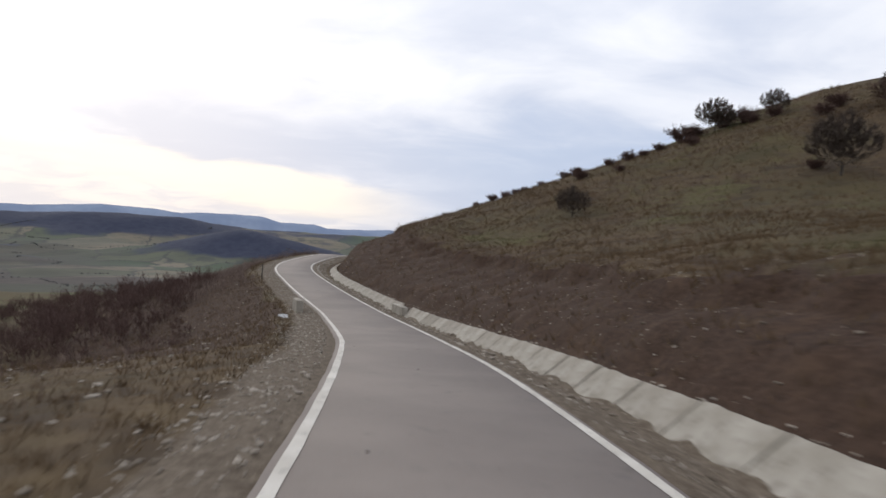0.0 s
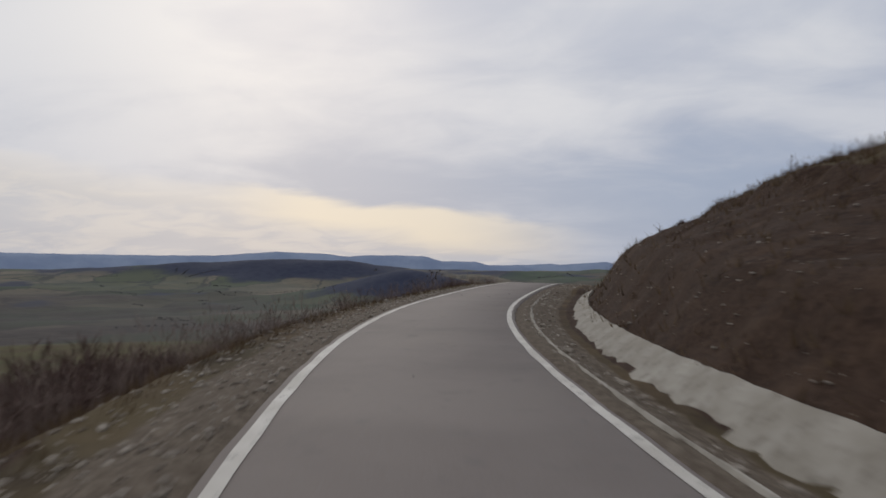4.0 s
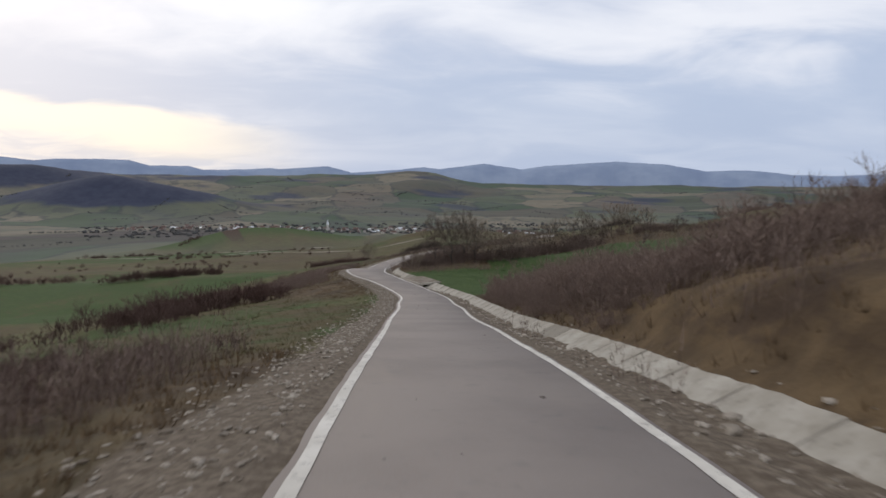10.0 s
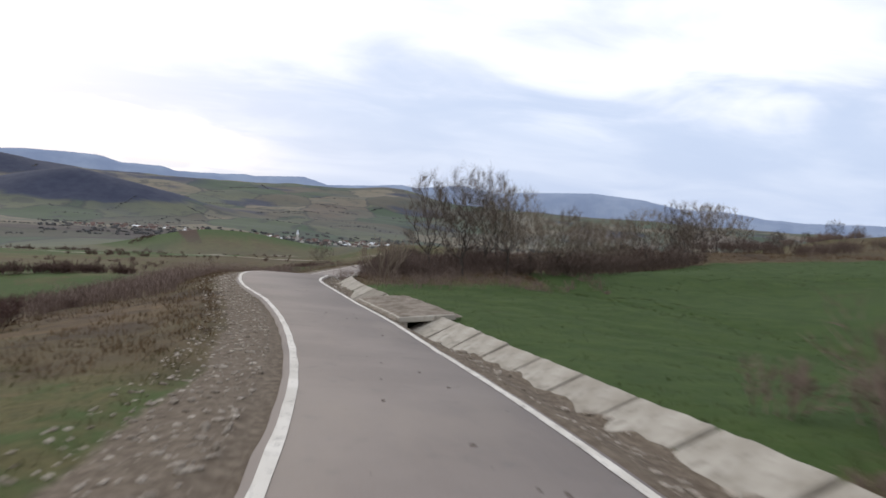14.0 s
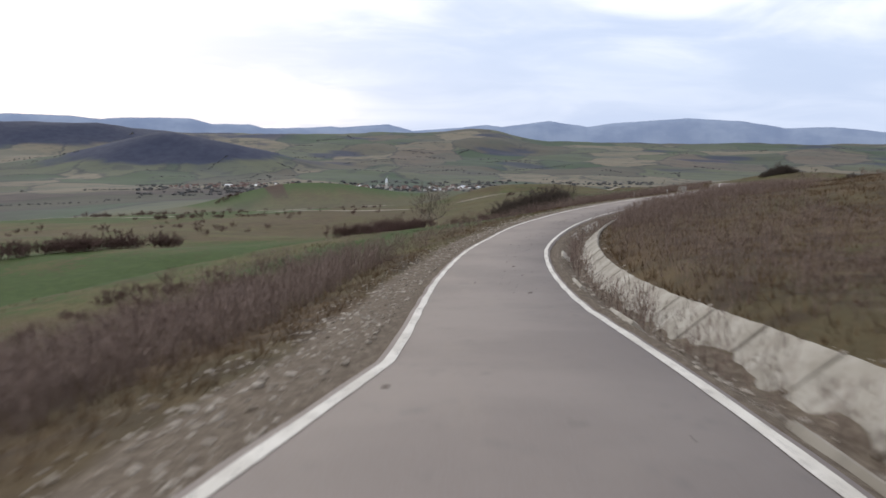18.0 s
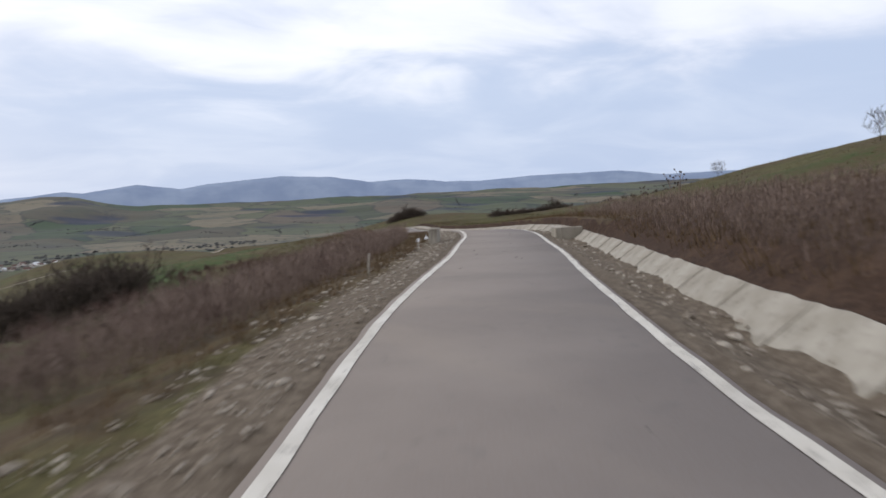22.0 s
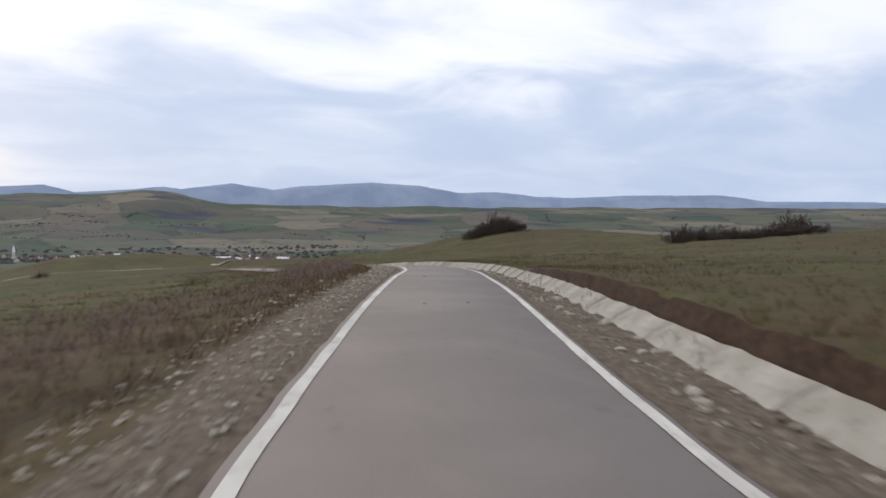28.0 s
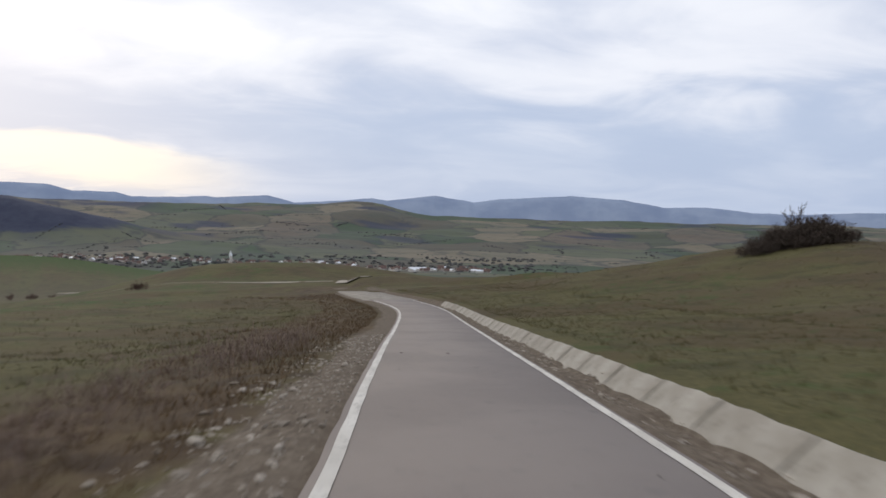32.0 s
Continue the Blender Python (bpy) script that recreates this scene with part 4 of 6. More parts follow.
def frame_on(p0, p1, forward):
    """A pose at p1 with y along forward and x from p0 to p1, as nearly as can be."""
    y = Vector(forward).normalized()
    x = Vector(p1) - Vector(p0)
    x = (x - y * x.dot(y)).normalized()
    z = x.cross(y)
    return Matrix(((x.x, y.x, z.x, p1[0]), (x.y, y.y, z.y, p1[1]), (x.z, y.z, z.z, p1[2]), (0, 0, 0, 1)))


# ---------------------------------------------------------------- culverts: parapets at the road's edge
def road_pose(s, u, dz=0.0, turn=0.0):
    p = at(s, u, dz)
    return Matrix.Translation(tuple(p)) @ Euler((math.atan(grade(s)), 0, heading(s) + turn)).to_matrix().to_4x4()


def parapet(s, u, length, width, height, sunk, label, turn=0.0, wing=False, seed=0):
    ob = base_at("culvert_parapet", road_pose(s, u, 0, turn), label, "parapet", "culvert parapets")
    bm = block_bm(width, length, height + sunk, 0.025, 0.008, seed)
    bmesh.ops.translate(bm, verts=bm.verts, vec=(0, 0, (height - sunk) / 2))
    part("block", bm, CONCRETE, ob)
    bm = block_bm(width + 0.008, length + 0.008, 0.04, 0.012, 0.005, seed + 1)
    bmesh.ops.translate(bm, verts=bm.verts, vec=(0, 0, height + 0.014))
    part("coping", bm, CONCRETE, ob, "paler concrete coping")
    if wing:
        bm = block_bm(0.75, 0.16, 0.95, 0.02, 0.012, seed + 2)
        bmesh.ops.translate(bm, verts=bm.verts, vec=(0.35, -length / 2 - 0.55, -0.12))
        part("wing_wall", bm, CONCRETE, ob, "leaning concrete wing wall")
    return ob


parapet(36.4, -2.45, 2.1, 0.30, 0.45, 1.1, "pale concrete culvert parapet on the road's outer edge", 0.04, False, 1)
parapet(38.0, 2.75, 2.5, 0.32, 0.25, 0.7, "pale concrete culvert parapet beside the roadside ditch", 0.0, False, 2)
parapet(273.7, -2.5, 1.8, 0.30, 0.42, 0.8, "pale concrete culvert parapet among dry weeds", 0.0, False, 3)
parapet(274.4, 2.2, 2.0, 0.36, 0.28, 0.7, "weathered concrete culvert parapet beside the ditch", 0.0, True, 4)


def slab_bridge():
    """A crossing of the ditch: a cast slab whose top is caked with rutted earth."""
    ob = base_at("slab_bridge", road_pose(179.1, 2.80, 0.075), "old concrete slab bridge over the ditch, caked with rutted dirt", "bridge")
    caked = mat_plain("caked_dirt", (0.150, 0.122, 0.094), (0.25, 0.213, 0.172), 2.2, 0.95)
    bm = block_bm(1.72, 5.6, 0.16, 0.02, 0.008, 5)
    bmesh.ops.translate(bm, verts=bm.verts, vec=(0, 0, -0.02))
    bmesh.ops.rotate(bm, verts=bm.verts, cent=(0, 0, 0), matrix=Matrix.Rotation(-0.075, 3, "Y"))
    part("deck", bm, CONCRETE, ob)
    nx, ny = 46, 110
    X, Y = np.meshgrid(np.linspace(-0.92, 1.06, nx), np.linspace(-2.77, 3.1, ny), indexing="ij")
    rim = np.minimum(np.minimum(X + .92, 1.06 - X) / .26, np.minimum(Y + 2.77, 3.1 - Y) / .2)
    rut = np.abs(np.sin(Y * 8.5 + 1.1 * X + 1.4 * lumps(X, Y, .9, 6))) * (.3 + lumps(X, Y, .8, 7))
    Z = .066 + .075 * X + .055 * (1 - rut) * np.clip(rim, 0, 1) + .03 * (lumps(X, Y, .33, 8) - .5) + .018 * (lumps(X, Y, .13, 9) - .5) - .10 * np.clip(1 - rim, 0, 1) ** 2
    X = X + .10 * (lumps(X * 0, Y, .3, 10) - .5) * (X > 0)
    mesh_object("dirt_cake", np.stack([X, Y, Z], -1).reshape(-1, 3), grid_faces(nx, ny)[:, ::-1], caked, True, ob)
    for y in (-2.6, 2.6):
        for x in (-0.70, 0.70):
            bm = block_bm(0.22, 0.3, 0.62, 0.02, 0.01, 40)
            bmesh.ops.translate(bm, verts=bm.verts, vec=(x, y, -0.40))
            part("abutment", bm, CONCRETE, ob)


slab_bridge()


def crumpled(s, u, radius, stretch, label, seed):
    """A crumpled plastic bag or sack lying on the verge."""
    p = at(s, u)
    z = ground_z(p[0], p[1])[0]
    bm = bmesh.new()
    bmesh.ops.create_icosphere(bm, subdivisions=4, radius=radius)
    for v in bm.verts:
        q = v.co / radius * .15 + Vector((seed, 0, 0))
        v.co = Vector((v.co.x * stretch[0], v.co.y * stretch[1], v.co.z * stretch[2])) * (1 + 0.8 * noise.noise(q * 9) + 0.5 * noise.noise(q * 23))
    ob = part("rubbish_bag", bm, PLASTIC, None)
    ob.matrix_basis = Matrix.Translation((p[0], p[1], z + radius * .4)) @ Matrix.Rotation(seed, 4, "Z")
    tagged(ob, label, "rubbish")


crumpled(32.3, -3.15, .125, (1.4, .9, .75), "crumpled white plastic bag on the grassy verge", 0.0)
crumpled(277.0, -3.05, .08, (.8, .9, 1.2), "torn white plastic sack among the verge stones", 1.3)


def stake(s, u, height, thick, lean, mat, label, capped):
    """A rough stake driven into the shoulder, some with a painted head."""
    p = at(s, u)
    ob = base_at("marker_stake", Matrix.Translation((p[0], p[1], float(ground_z(p[0], p[1])[0]))) @ Euler((lean, -lean * .6, .4)).to_matrix().to_4x4(), label, "stake")
    bm = block_bm(thick, thick * .8, height + .25, .006, .004, int(s))
    bmesh.ops.subdivide_edges(bm, edges=[e for e in bm.edges if e.calc_length() > height * .6], cuts=4)
    for v in bm.verts:
        v.co.x += .02 * math.sin(v.co.z * 7 + s)
        v.co.z += height / 2 - .125
    part("pole", bm, mat, ob)
    if capped:
        bm = block_bm(thick * 1.5, thick * 1.3, height * .28, .006, .004, int(s) + 1)
        bmesh.ops.translate(bm, verts=bm.verts, vec=(.01, 0, height * .9))
        part("head", bm, PLASTIC, ob, "white painted head")


stake(262.0, -3.05, .50, .045, .14, mat_plain("weathered_pale_wood", (0.26, 0.235, 0.20), (0.42, 0.39, 0.34), 9.0, .9), "pale weathered wooden stake leaning on the stony shoulder", False)
stake(269.8, -2.75, .38, .045, -.06, bpy.data.materials["weathered_pale_wood"], "short wooden stake with a white painted head on the shoulder", True)
stake(55.3, -2.95, 1.1, .07, .03, BARK, "dark wooden post standing on the road's outer shoulder", False)

# ---------------------------------------------------------------- plants


def tris_object(name, P, mat, label, cat):
    """One object of loose triangles, P of shape (n, 3, 3)."""
    n = len(P)
    ob = mesh_object(name, P.reshape(-1, 3), np.arange(3 * n).reshape(-1, 3), mat)
    return tagged(ob, label, cat, kind="stuff")


def blades(x, y, z, h, n, spread, width, lean, rng):
    """Tufts: n thin blades at each foot."""
    m = len(x)
    a = rng.uniform(0, 2 * np.pi, (m, n))
    r = rng.uniform(0.1, 1, (m, n)) * spread
    hh = h[:, None] * rng.uniform(0.55, 1.1, (m, n))
    fx, fy = x[:, None] + r * np.cos(a), y[:, None] + r * np.sin(a)
    l = hh * lean * rng.uniform(0.2, 1, (m, n))
    b = a + rng.uniform(-0.7, 0.7, (m, n))
    tx, ty = fx + l * np.cos(b), fy + l * np.sin(b)
    c = rng.uniform(0, 2 * np.pi, (m, n))
    w = width * rng.uniform(0.6, 1.3, (m, n)) * 0.5
    zz = np.broadcast_to(z[:, None] - 0.04, fx.shape)
    p = np.stack([np.stack([fx - w * np.cos(c), fy - w * np.sin(c), zz], -1), np.stack([fx + w * np.cos(c), fy + w * np.sin(c), zz], -1),
                  np.stack([tx, ty, zz + hh], -1)], 2)
    return p.reshape(-1, 3, 3)


def sown(n, s0, s1, u0, u1, rng, power=1.0):
    """Feet scattered along the verge."""
    s = rng.uniform(s0, s1, n)
    u = np.sign(u0) * (abs(u0) + (abs(u1) - abs(u0)) * rng.uniform(0, 1, n) ** power)
    p = at(s, u)
    z = land(p[:, 0], p[:, 1])
    return p[:, 0], p[:, 1], z, s, u


def keep_out(x, y, z, s, u):
    """Not on the ditch's wall, nor on the bridge."""
    k = (np.abs(u) > 3.0)
    return [v[k] for v in (x, y, z, s, u)]


def grow_grass():
    rng = np.random.default_rng(11)
    dry, mid, grn = [], [], []
    for s0, s1, u0, u1, n, h, pw in ((-14, 455, -3.0, -14, 42000, .19, 1.5), (-14, 130, 3.55, 26, 34000, .28, 1.3), (0, 112, 22, 62, 16000, .42, 1.0), (130, 455, 3.55, 16, 26000, .24, 1.4), (-14, 455, -10, -45, 12000, .32, 1.0),
                                     (185, 455, 12, 50, 12000, .30, 1.0)):
        x, y, z, s, u = keep_out(*sown(n, s0, s1, u0, u1, rng, pw))
        c = cover(x, y, s, u)
        g = c[:, 0] + rng.uniform(-.22, .22, len(x)) > 0.66
        bare = (c[:, 1] > 0.45) & (rng.uniform(0, 1, len(x)) < 0.82) | (c[:, 2] > 0.5) & (rng.uniform(0, 1, len(x)) < 0.9)
        bare = bare | (u > 0) & (u < ditch_foot(s) + ditch_wide(s) + .38) & (s > 266) & (s < 352) | (u > 0) & (u < turf_edge(s)) & (s < 94) & (rng.uniform(0, 1, len(x)) < .80)
        hh = h * rng.uniform(.5, 1.3, len(x))
        old = ~g & (c[:, 0] > .44)
        k = old & ~bare
        mid.append(blades(x[k], y[k], z[k], hh[k] * .7, 6, .15, .022, .8, rng))
        k = ~g & ~bare & ~old
        dry.append(blades(x[k], y[k], z[k], hh[k], 6, .13, .022, .8, rng))
        k = g & ~bare
        grn.append(blades(x[k], y[k], z[k], hh[k] * .38, 6, .16, .02, .7, rng))
    tris_object("dry_grass", np.concatenate(dry), STRAW, "tufts of dry brown grass on the verges", "grass")
    tris_object("faded_grass", np.concatenate(mid), FADED, "short faded olive grass on the meadows", "grass")
    tris_object("green_grass", np.concatenate(grn), BLADE, "short fresh green grass in patches", "grass")


grow_grass()


def weed_plants(x, y, z, h, rng, sprigs=14):
    """Dead stalks with side sprigs."""
    m = len(x)
    stem = blades(x, y, z, h, 4, .10, .013, .35, rng)
    a = rng.uniform(0, 2 * np.pi, (m, sprigs))
    t = rng.uniform(.25, 1.0, (m, sprigs))
    b0 = np.stack([x[:, None] + 0.11 * np.cos(a), y[:, None] + 0.11 * np.sin(a), z[:, None] + h[:, None] * t], -1)
    ln = h[:, None] * rng.uniform(.06, .20, (m, sprigs))
    tip = b0 + np.stack([ln * np.cos(a), ln * np.sin(a), ln * rng.uniform(.9, 2.6, (m, sprigs))], -1)
    w = np.stack([-np.sin(a), np.cos(a), a * 0], -1) * 0.0065
    sp = np.stack([b0 - w, b0 + w, tip], 2).reshape(-1, 3, 3)
    return np.concatenate([stem, sp])


def grow_weeds():
    rng = np.random.default_rng(12)
    out = []
    # station from, to, from the middle, to, how many, height
    for s0, s1, u0, u1, n, h in ((55, 118, -4.0, -11, 3600, .75), (108, 131, -4.2, -12, 2400, .6), (185, 226, -4.2, -9.5, 4200, .7), (186, 232, -6, -13, 2400, .6), (228, 248, -4.0, -7, 420, .45), (253, 292, -4.2, -10, 3800, .68), (292, 345, -4.0, -6.2, 700, .5), (345, 400, -3.8, -6.2, 900, .5),
                                 (186, 262, 3.8, 12, 3200, .5), (124, 150, 4.2, 8, 600, .6), (228, 284, 3.8, 9.5, 3400, .5), (0, 60, -5, -12, 500, .35), (60, 110, 8.5, 16, 700, .4), (196, 250, 2.25, 2.75, 420, .6), (105, 140, 2.25, 2.6, 40, .6), (300, 345, 2.3, 2.6, 20, .5)):
        x, y, z, s, u = sown(n, s0, s1, u0, u1, rng, 1.15)
        k = (np.abs(u) > 2.2) & (wave(x, y, 4.0, 8.0) + rng.uniform(-.6, .6, len(x)) > -0.35)
        x, y, z = x[k], y[k], z[k]
        out.append(weed_plants(x, y, z, h * rng.uniform(.5, 1.25, len(x)), rng))
    tris_object("roadside_weeds", np.concatenate(out), WEED, "tall dead weed stalks standing beside the road", "weeds")


grow_weeds()


def twigs(rng, height, spread, levels, n0, n1, taper, upward, trunk=0.0):
    """Branch segments of a bare woody plant: list of (start, end, radius at start)."""
    segs = []

    def go(p, d, ln, r, lev):
        q = p + d * ln
        mid = p + d * ln * 0.5 + Vector((rng.uniform(-1, 1), rng.uniform(-1, 1), 0)) * ln * 0.07
        segs.append((p, mid, r))
        segs.append((mid, q, r * 0.85))
        if lev >= levels:
            return
        for k in range(rng.randint(n0, n1)):
            t = rng.uniform(0.35, 1.0)
            side = Vector((rng.gauss(0, 1), rng.gauss(0, 1), rng.gauss(0, .5)))
            side = (side - d * side.dot(d)).normalized()
            e = (d * rng.uniform(.7, 1.0) + side * spread * rng.uniform(.5, 1.1) + Vector((0, 0, upward))).normalized()
            go(p + (q - p) * t, e, ln * taper * rng.uniform(.7, 1.15), r * 0.58, lev + 1)

    return segs, go


def prism(segs, sides=3, least=0.004):
    V, F = [], []
    for p, q, r in segs:
        d = (q - p)
        if d.length < 1e-5:
            continue
        d.normalize()
        a = d.orthogonal().normalized()
        b = d.cross(a)
        k = len(V)
        for end, rr in ((p, max(r, least)), (q, max(r * 0.75, least * 0.6))):
            for i in range(sides):
                t = 2 * math.pi * i / sides
                V.append(end + (a * math.cos(t) + b * math.sin(t)) * rr)
        for i in range(sides):
            j = (i + 1) % sides
            F.append((k + i, k + j, k + sides + j, k + sides + i))
    return np.array([tuple(v) for v in V]), np.array(F)


def shrub_model(seed, height, stems, levels=3, n0=3, n1=5, spread=.75, taper=.6, up=.15, thick=.018, least=.004):
    rng = random.Random(seed)
    segs, go = twigs(rng, height, spread, levels, n0, n1, taper, up)
    for i in range(stems):
        a = rng.uniform(0, 6.28)
        lean = rng.uniform(.15, .9)
        d = Vector((math.cos(a) * lean, math.sin(a) * lean, 1)).normalized()
        go(Vector((math.cos(a), math.sin(a), 0)) * rng.uniform(0, .18 * height), d, height * .42 * rng.uniform(.7, 1.1), thick, 0)
    return prism(segs, 3, least)


def tree_model(seed, height, ends, fork=.22, wide=.7, twig=.0042, sprays=8):
    """A bare tree: boughs that fork their way to points spread through a rounded crown, each tipped with sprays of fine twigs."""
    rng = random.Random(seed)
    nodes, parent = [Vector((0, 0, -.3)), Vector((0, 0, height * fork * .5)), Vector((rng.uniform(-.08, .08), rng.uniform(-.08, .08), height * fork))], [-1, 0, 1]
    for k in range(3):
        a, up = 2.1 * k + rng.uniform(-.6, .6), height * rng.uniform(.16, .26)
        p = nodes[2]
        for i in range(3):
            p = p + Vector((math.cos(a) * .32, math.sin(a) * .32, 1)) * up / 3 * rng.uniform(.8, 1.2)
            nodes.append(p)
            parent.append(2 if i == 0 else len(nodes) - 2)
    ways = [Vector((0, 0, 1))] + [(nodes[k] - nodes[parent[k]]).normalized() for k in range(1, len(nodes))]
    mid, rz, rx = height * (fork + (1 - fork) * .47), height * (1 - fork) * .53, height * wide * .5
    aims = []
    while len(aims) < ends:
        d = Vector((rng.gauss(0, 1), rng.gauss(0, 1), rng.gauss(0, 1))).normalized()
        q = rng.random() ** .42
        sag = 1 if d.z > 0 else .8
        aims.append(Vector((d.x * rx * q, d.y * rx * q, mid + d.z * rz * q * sag)))
    aims.sort(key=lambda v: (v - nodes[2]).length)
    tips = []
    for t in aims:
        P = np.array([tuple(v) for v in nodes])
        gap = P - np.array(tuple(t))
        cost = np.linalg.norm(gap, axis=1) + 1.8 * np.maximum(0, gap[:, 2] + .85 * np.hypot(gap[:, 0], gap[:, 1])) + .25 * (P[:, 2] < height * fork * .8) * height
        reach = np.linalg.norm(gap, axis=1) + 1e-6
        bend = 1 + (gap * np.array([tuple(v) for v in ways])).sum(1) / reach
        j = int((cost + 1.1 * reach * bend).argmin())
        n = nodes[j]
        ln = (t - n).length
        k = j
        for f in (.34, .67, 1.0):
            sway = Vector((rng.gauss(0, .03), rng.gauss(0, .03), -.30 * f * (1 - f))) * ln
            nodes.append(n + (t - n) * f + sway)
            ways.append((nodes[-1] - nodes[k]).normalized())
            parent.append(k)
            k = len(nodes) - 1
        tips.append(k)
    load = [0.0] * len(nodes)
    for k in tips:
        load[k] += 1
    for k in range(len(nodes) - 1, 0, -1):
        load[parent[k]] += load[k]
    wood, crown, slivers = [], [], []
    for k in range(1, len(nodes)):
        r = height * .0006 * max(load[k], 1) ** .60
        (wood if load[k] > 5 else crown).append((nodes[parent[k]], nodes[k], r))
    centre = Vector((0, 0, mid - rz * .4))
    for k in range(3, len(nodes)):
        if load[k] > 3:
            continue
        p = nodes[k]
        d = ((p - nodes[parent[k]]).normalized() + (p - centre).normalized() * .7 + Vector((0, 0, .35))).normalized()
        for i in range(sprays):
            e = (d + Vector((rng.gauss(0, .42), rng.gauss(0, .42), rng.gauss(0, .3)))).normalized()
            q = p + e * height * .095 * rng.uniform(.5, 1.2)
            w = e.cross(Vector((rng.gauss(0, 1), rng.gauss(0, 1), rng.gauss(0, 1)))).normalized() * twig
            slivers.append((p - w, p + w, q))
            for j in range(2):
                f = (e + Vector((rng.gauss(0, .5), rng.gauss(0, .5), rng.gauss(.1, .3)))).normalized()
                m = p + (q - p) * rng.uniform(.3, .9)
                slivers.append((m - w * .7, m + w * .7, m + f * height * .04 * rng.uniform(.5, 1.2)))
    tv, tf = prism(wood, 5, .010)
    cv, cf = prism(crown, 3, .0032)
    sv = np.array([[tuple(v) for v in t] for t in slivers]).reshape(-1, 3)
    faces = [tuple(f) for f in cf] + [tuple(range(len(cv) + 3 * i, len(cv) + 3 * i + 3)) for i in range(len(slivers))]
    return (tv, tf), (np.concatenate([cv, sv]), faces)


def plant_mesh(name, vf, mat):
    me = bpy.data.meshes.new(name)
    me.from_pydata([tuple(v) for v in vf[0]], [], [tuple(int(i) for i in f) for f in vf[1]])
    me.materials.append(mat)
    return me


TREES = {}


def tree_kind(key, model, mat):
    (t, c) = model
    TREES[key] = (plant_mesh("trunk", t, BARK), plant_mesh("crown", c, mat))


tree_kind("poplar_a", tree_model(1, 6.0, 230, .2, .55), TWIG_MID)
tree_kind("poplar_b", tree_model(2, 5.8, 260, .16, .62), TWIG_MID)
tree_kind("willow", tree_model(3, 5.2, 210, .24, .75), TWIG_PALE)
tree_kind("lone", tree_model(4, 3.5, 300, .15, .95, .0036, 5), TWIG_MID)
tree_kind("scrub", tree_model(5, 4.2, 220, .16, .9, .0055, 6), TWIG)

tree_kind("sapling", tree_model(7, 3.2, 26, .4, .34, .006, 4), TWIG)
tree_kind("thorn", tree_model(6, 4.4, 420, .20, 1.05, .012, 12), TWIG)


def tree(key, x, y, scale, turn, label, name="bare_tree", group="bare trees", sink=0.1):
    z = float(ground_z(x, y)[0])
    ob = base_at(name, Matrix.Translation((x, y, z - sink)) @ Matrix.Rotation(turn, 4, "Z") @ Matrix.Scale(scale, 4), label, "tree", group)
    for nm, me in zip(("trunk", "crown"), TREES[key]):
        o = new(nm, me)
        o.parent = ob
    return ob


ROW = "leafless tree with a dense twiggy crown beside the green field"
for i, (k, x, y, sc) in enumerate((("poplar_a", -1.0, 193.5, .95), ("poplar_b", .6, 192.4, 1.02), ("poplar_a", 2.2, 194.2, .98), ("willow", 3.2, 192.8, .98), ("willow", 4.9, 194.0, .74), ("willow", 6.2, 193.4, .66), ("poplar_b", 7.4, 194.8, .68), ("willow", 8.8, 195.2, .62), ("poplar_a", 4.0, 197.0, .82), ("willow", 10.0, 198.5, .66), ("poplar_b", 12.2, 202.0, .62), ("willow", 14.0, 203.5, .78), ("poplar_a", 15.5, 205.0, .7),
                                   ("willow", 17.0, 204.5, .9), ("poplar_b", 20.5, 207.0, .88), ("poplar_a", 22.0, 209.0, .7), ("scrub", 24.0, 211.0, .8), ("poplar_a", 27.0, 217.0, .6), ("willow", 30.0, 221.0, 1.05), ("willow", 32.0, 222.0, .95), ("willow", 34.0, 223.5, 1.0),
                                   ("willow", 38.0, 226.0, .8), ("scrub", 44.0, 228.0, .6))):
    tree(k, x, y, sc, 1.7 * i, ROW)
tree("lone", -4.4, 258.0, 1.12, .5, "lone leafless tree on the grassy slope below the road")
for i, (x, y, sc) in enumerate(((8.6, 124.5, 1.25), (10.4, 125.2, 1.5), (12.3, 126.0, 1.3), (14.6, 126.4, 1.5), (17.5, 127.0, 1.4), (15.5, 141.5, 1.2), (17.2, 140.2, 1.0), (19.0, 142.5, 1.3), (22, 141.5, 1.2), (25, 143, 1.3), (12.2, 140.8, .6))):
    tree("scrub", x, y, sc, 2.1 * i, "leafless tree leaning on the rim of the clay bank")
for x, y, sc in ((29.2, 56.3, 1.15), (30.4, 86.7, .95), (45, 75, .95), (9.7, 59, .62), (36.5, 85, .7)):
    tree("thorn", x, y, sc, x, "dense thorny leafless tree on the dry hillside", sink=.3)
tree("scrub", 86.7, 300.3, .52, .3, "small lone leafless tree on the grassy hillside")
tree("sapling", -1.3, 139.4, .95, .3, "slender leafless sapling rising out of the brown scrub")
for x, y, sc in ((78, 276.5, .8), (82, 274, .6), (86, 272, .95), (90, 271, .7)):
    tree("scrub", x, y, sc, x, "small leafless tree at the edge of the hillside scrub")

SHRUBS = [plant_mesh("shrub", shrub_model(30 + i, h, st, 3, 3, 5), TWIG) for i, (h, st) in enumerate(((1.6, 12), (1.9, 10), (1.4, 14)))]
YELLOW = plant_mesh("shrub", shrub_model(40, 3.4, 16, 3, 3, 4, .4, .6, .5), TWIG_PALE)


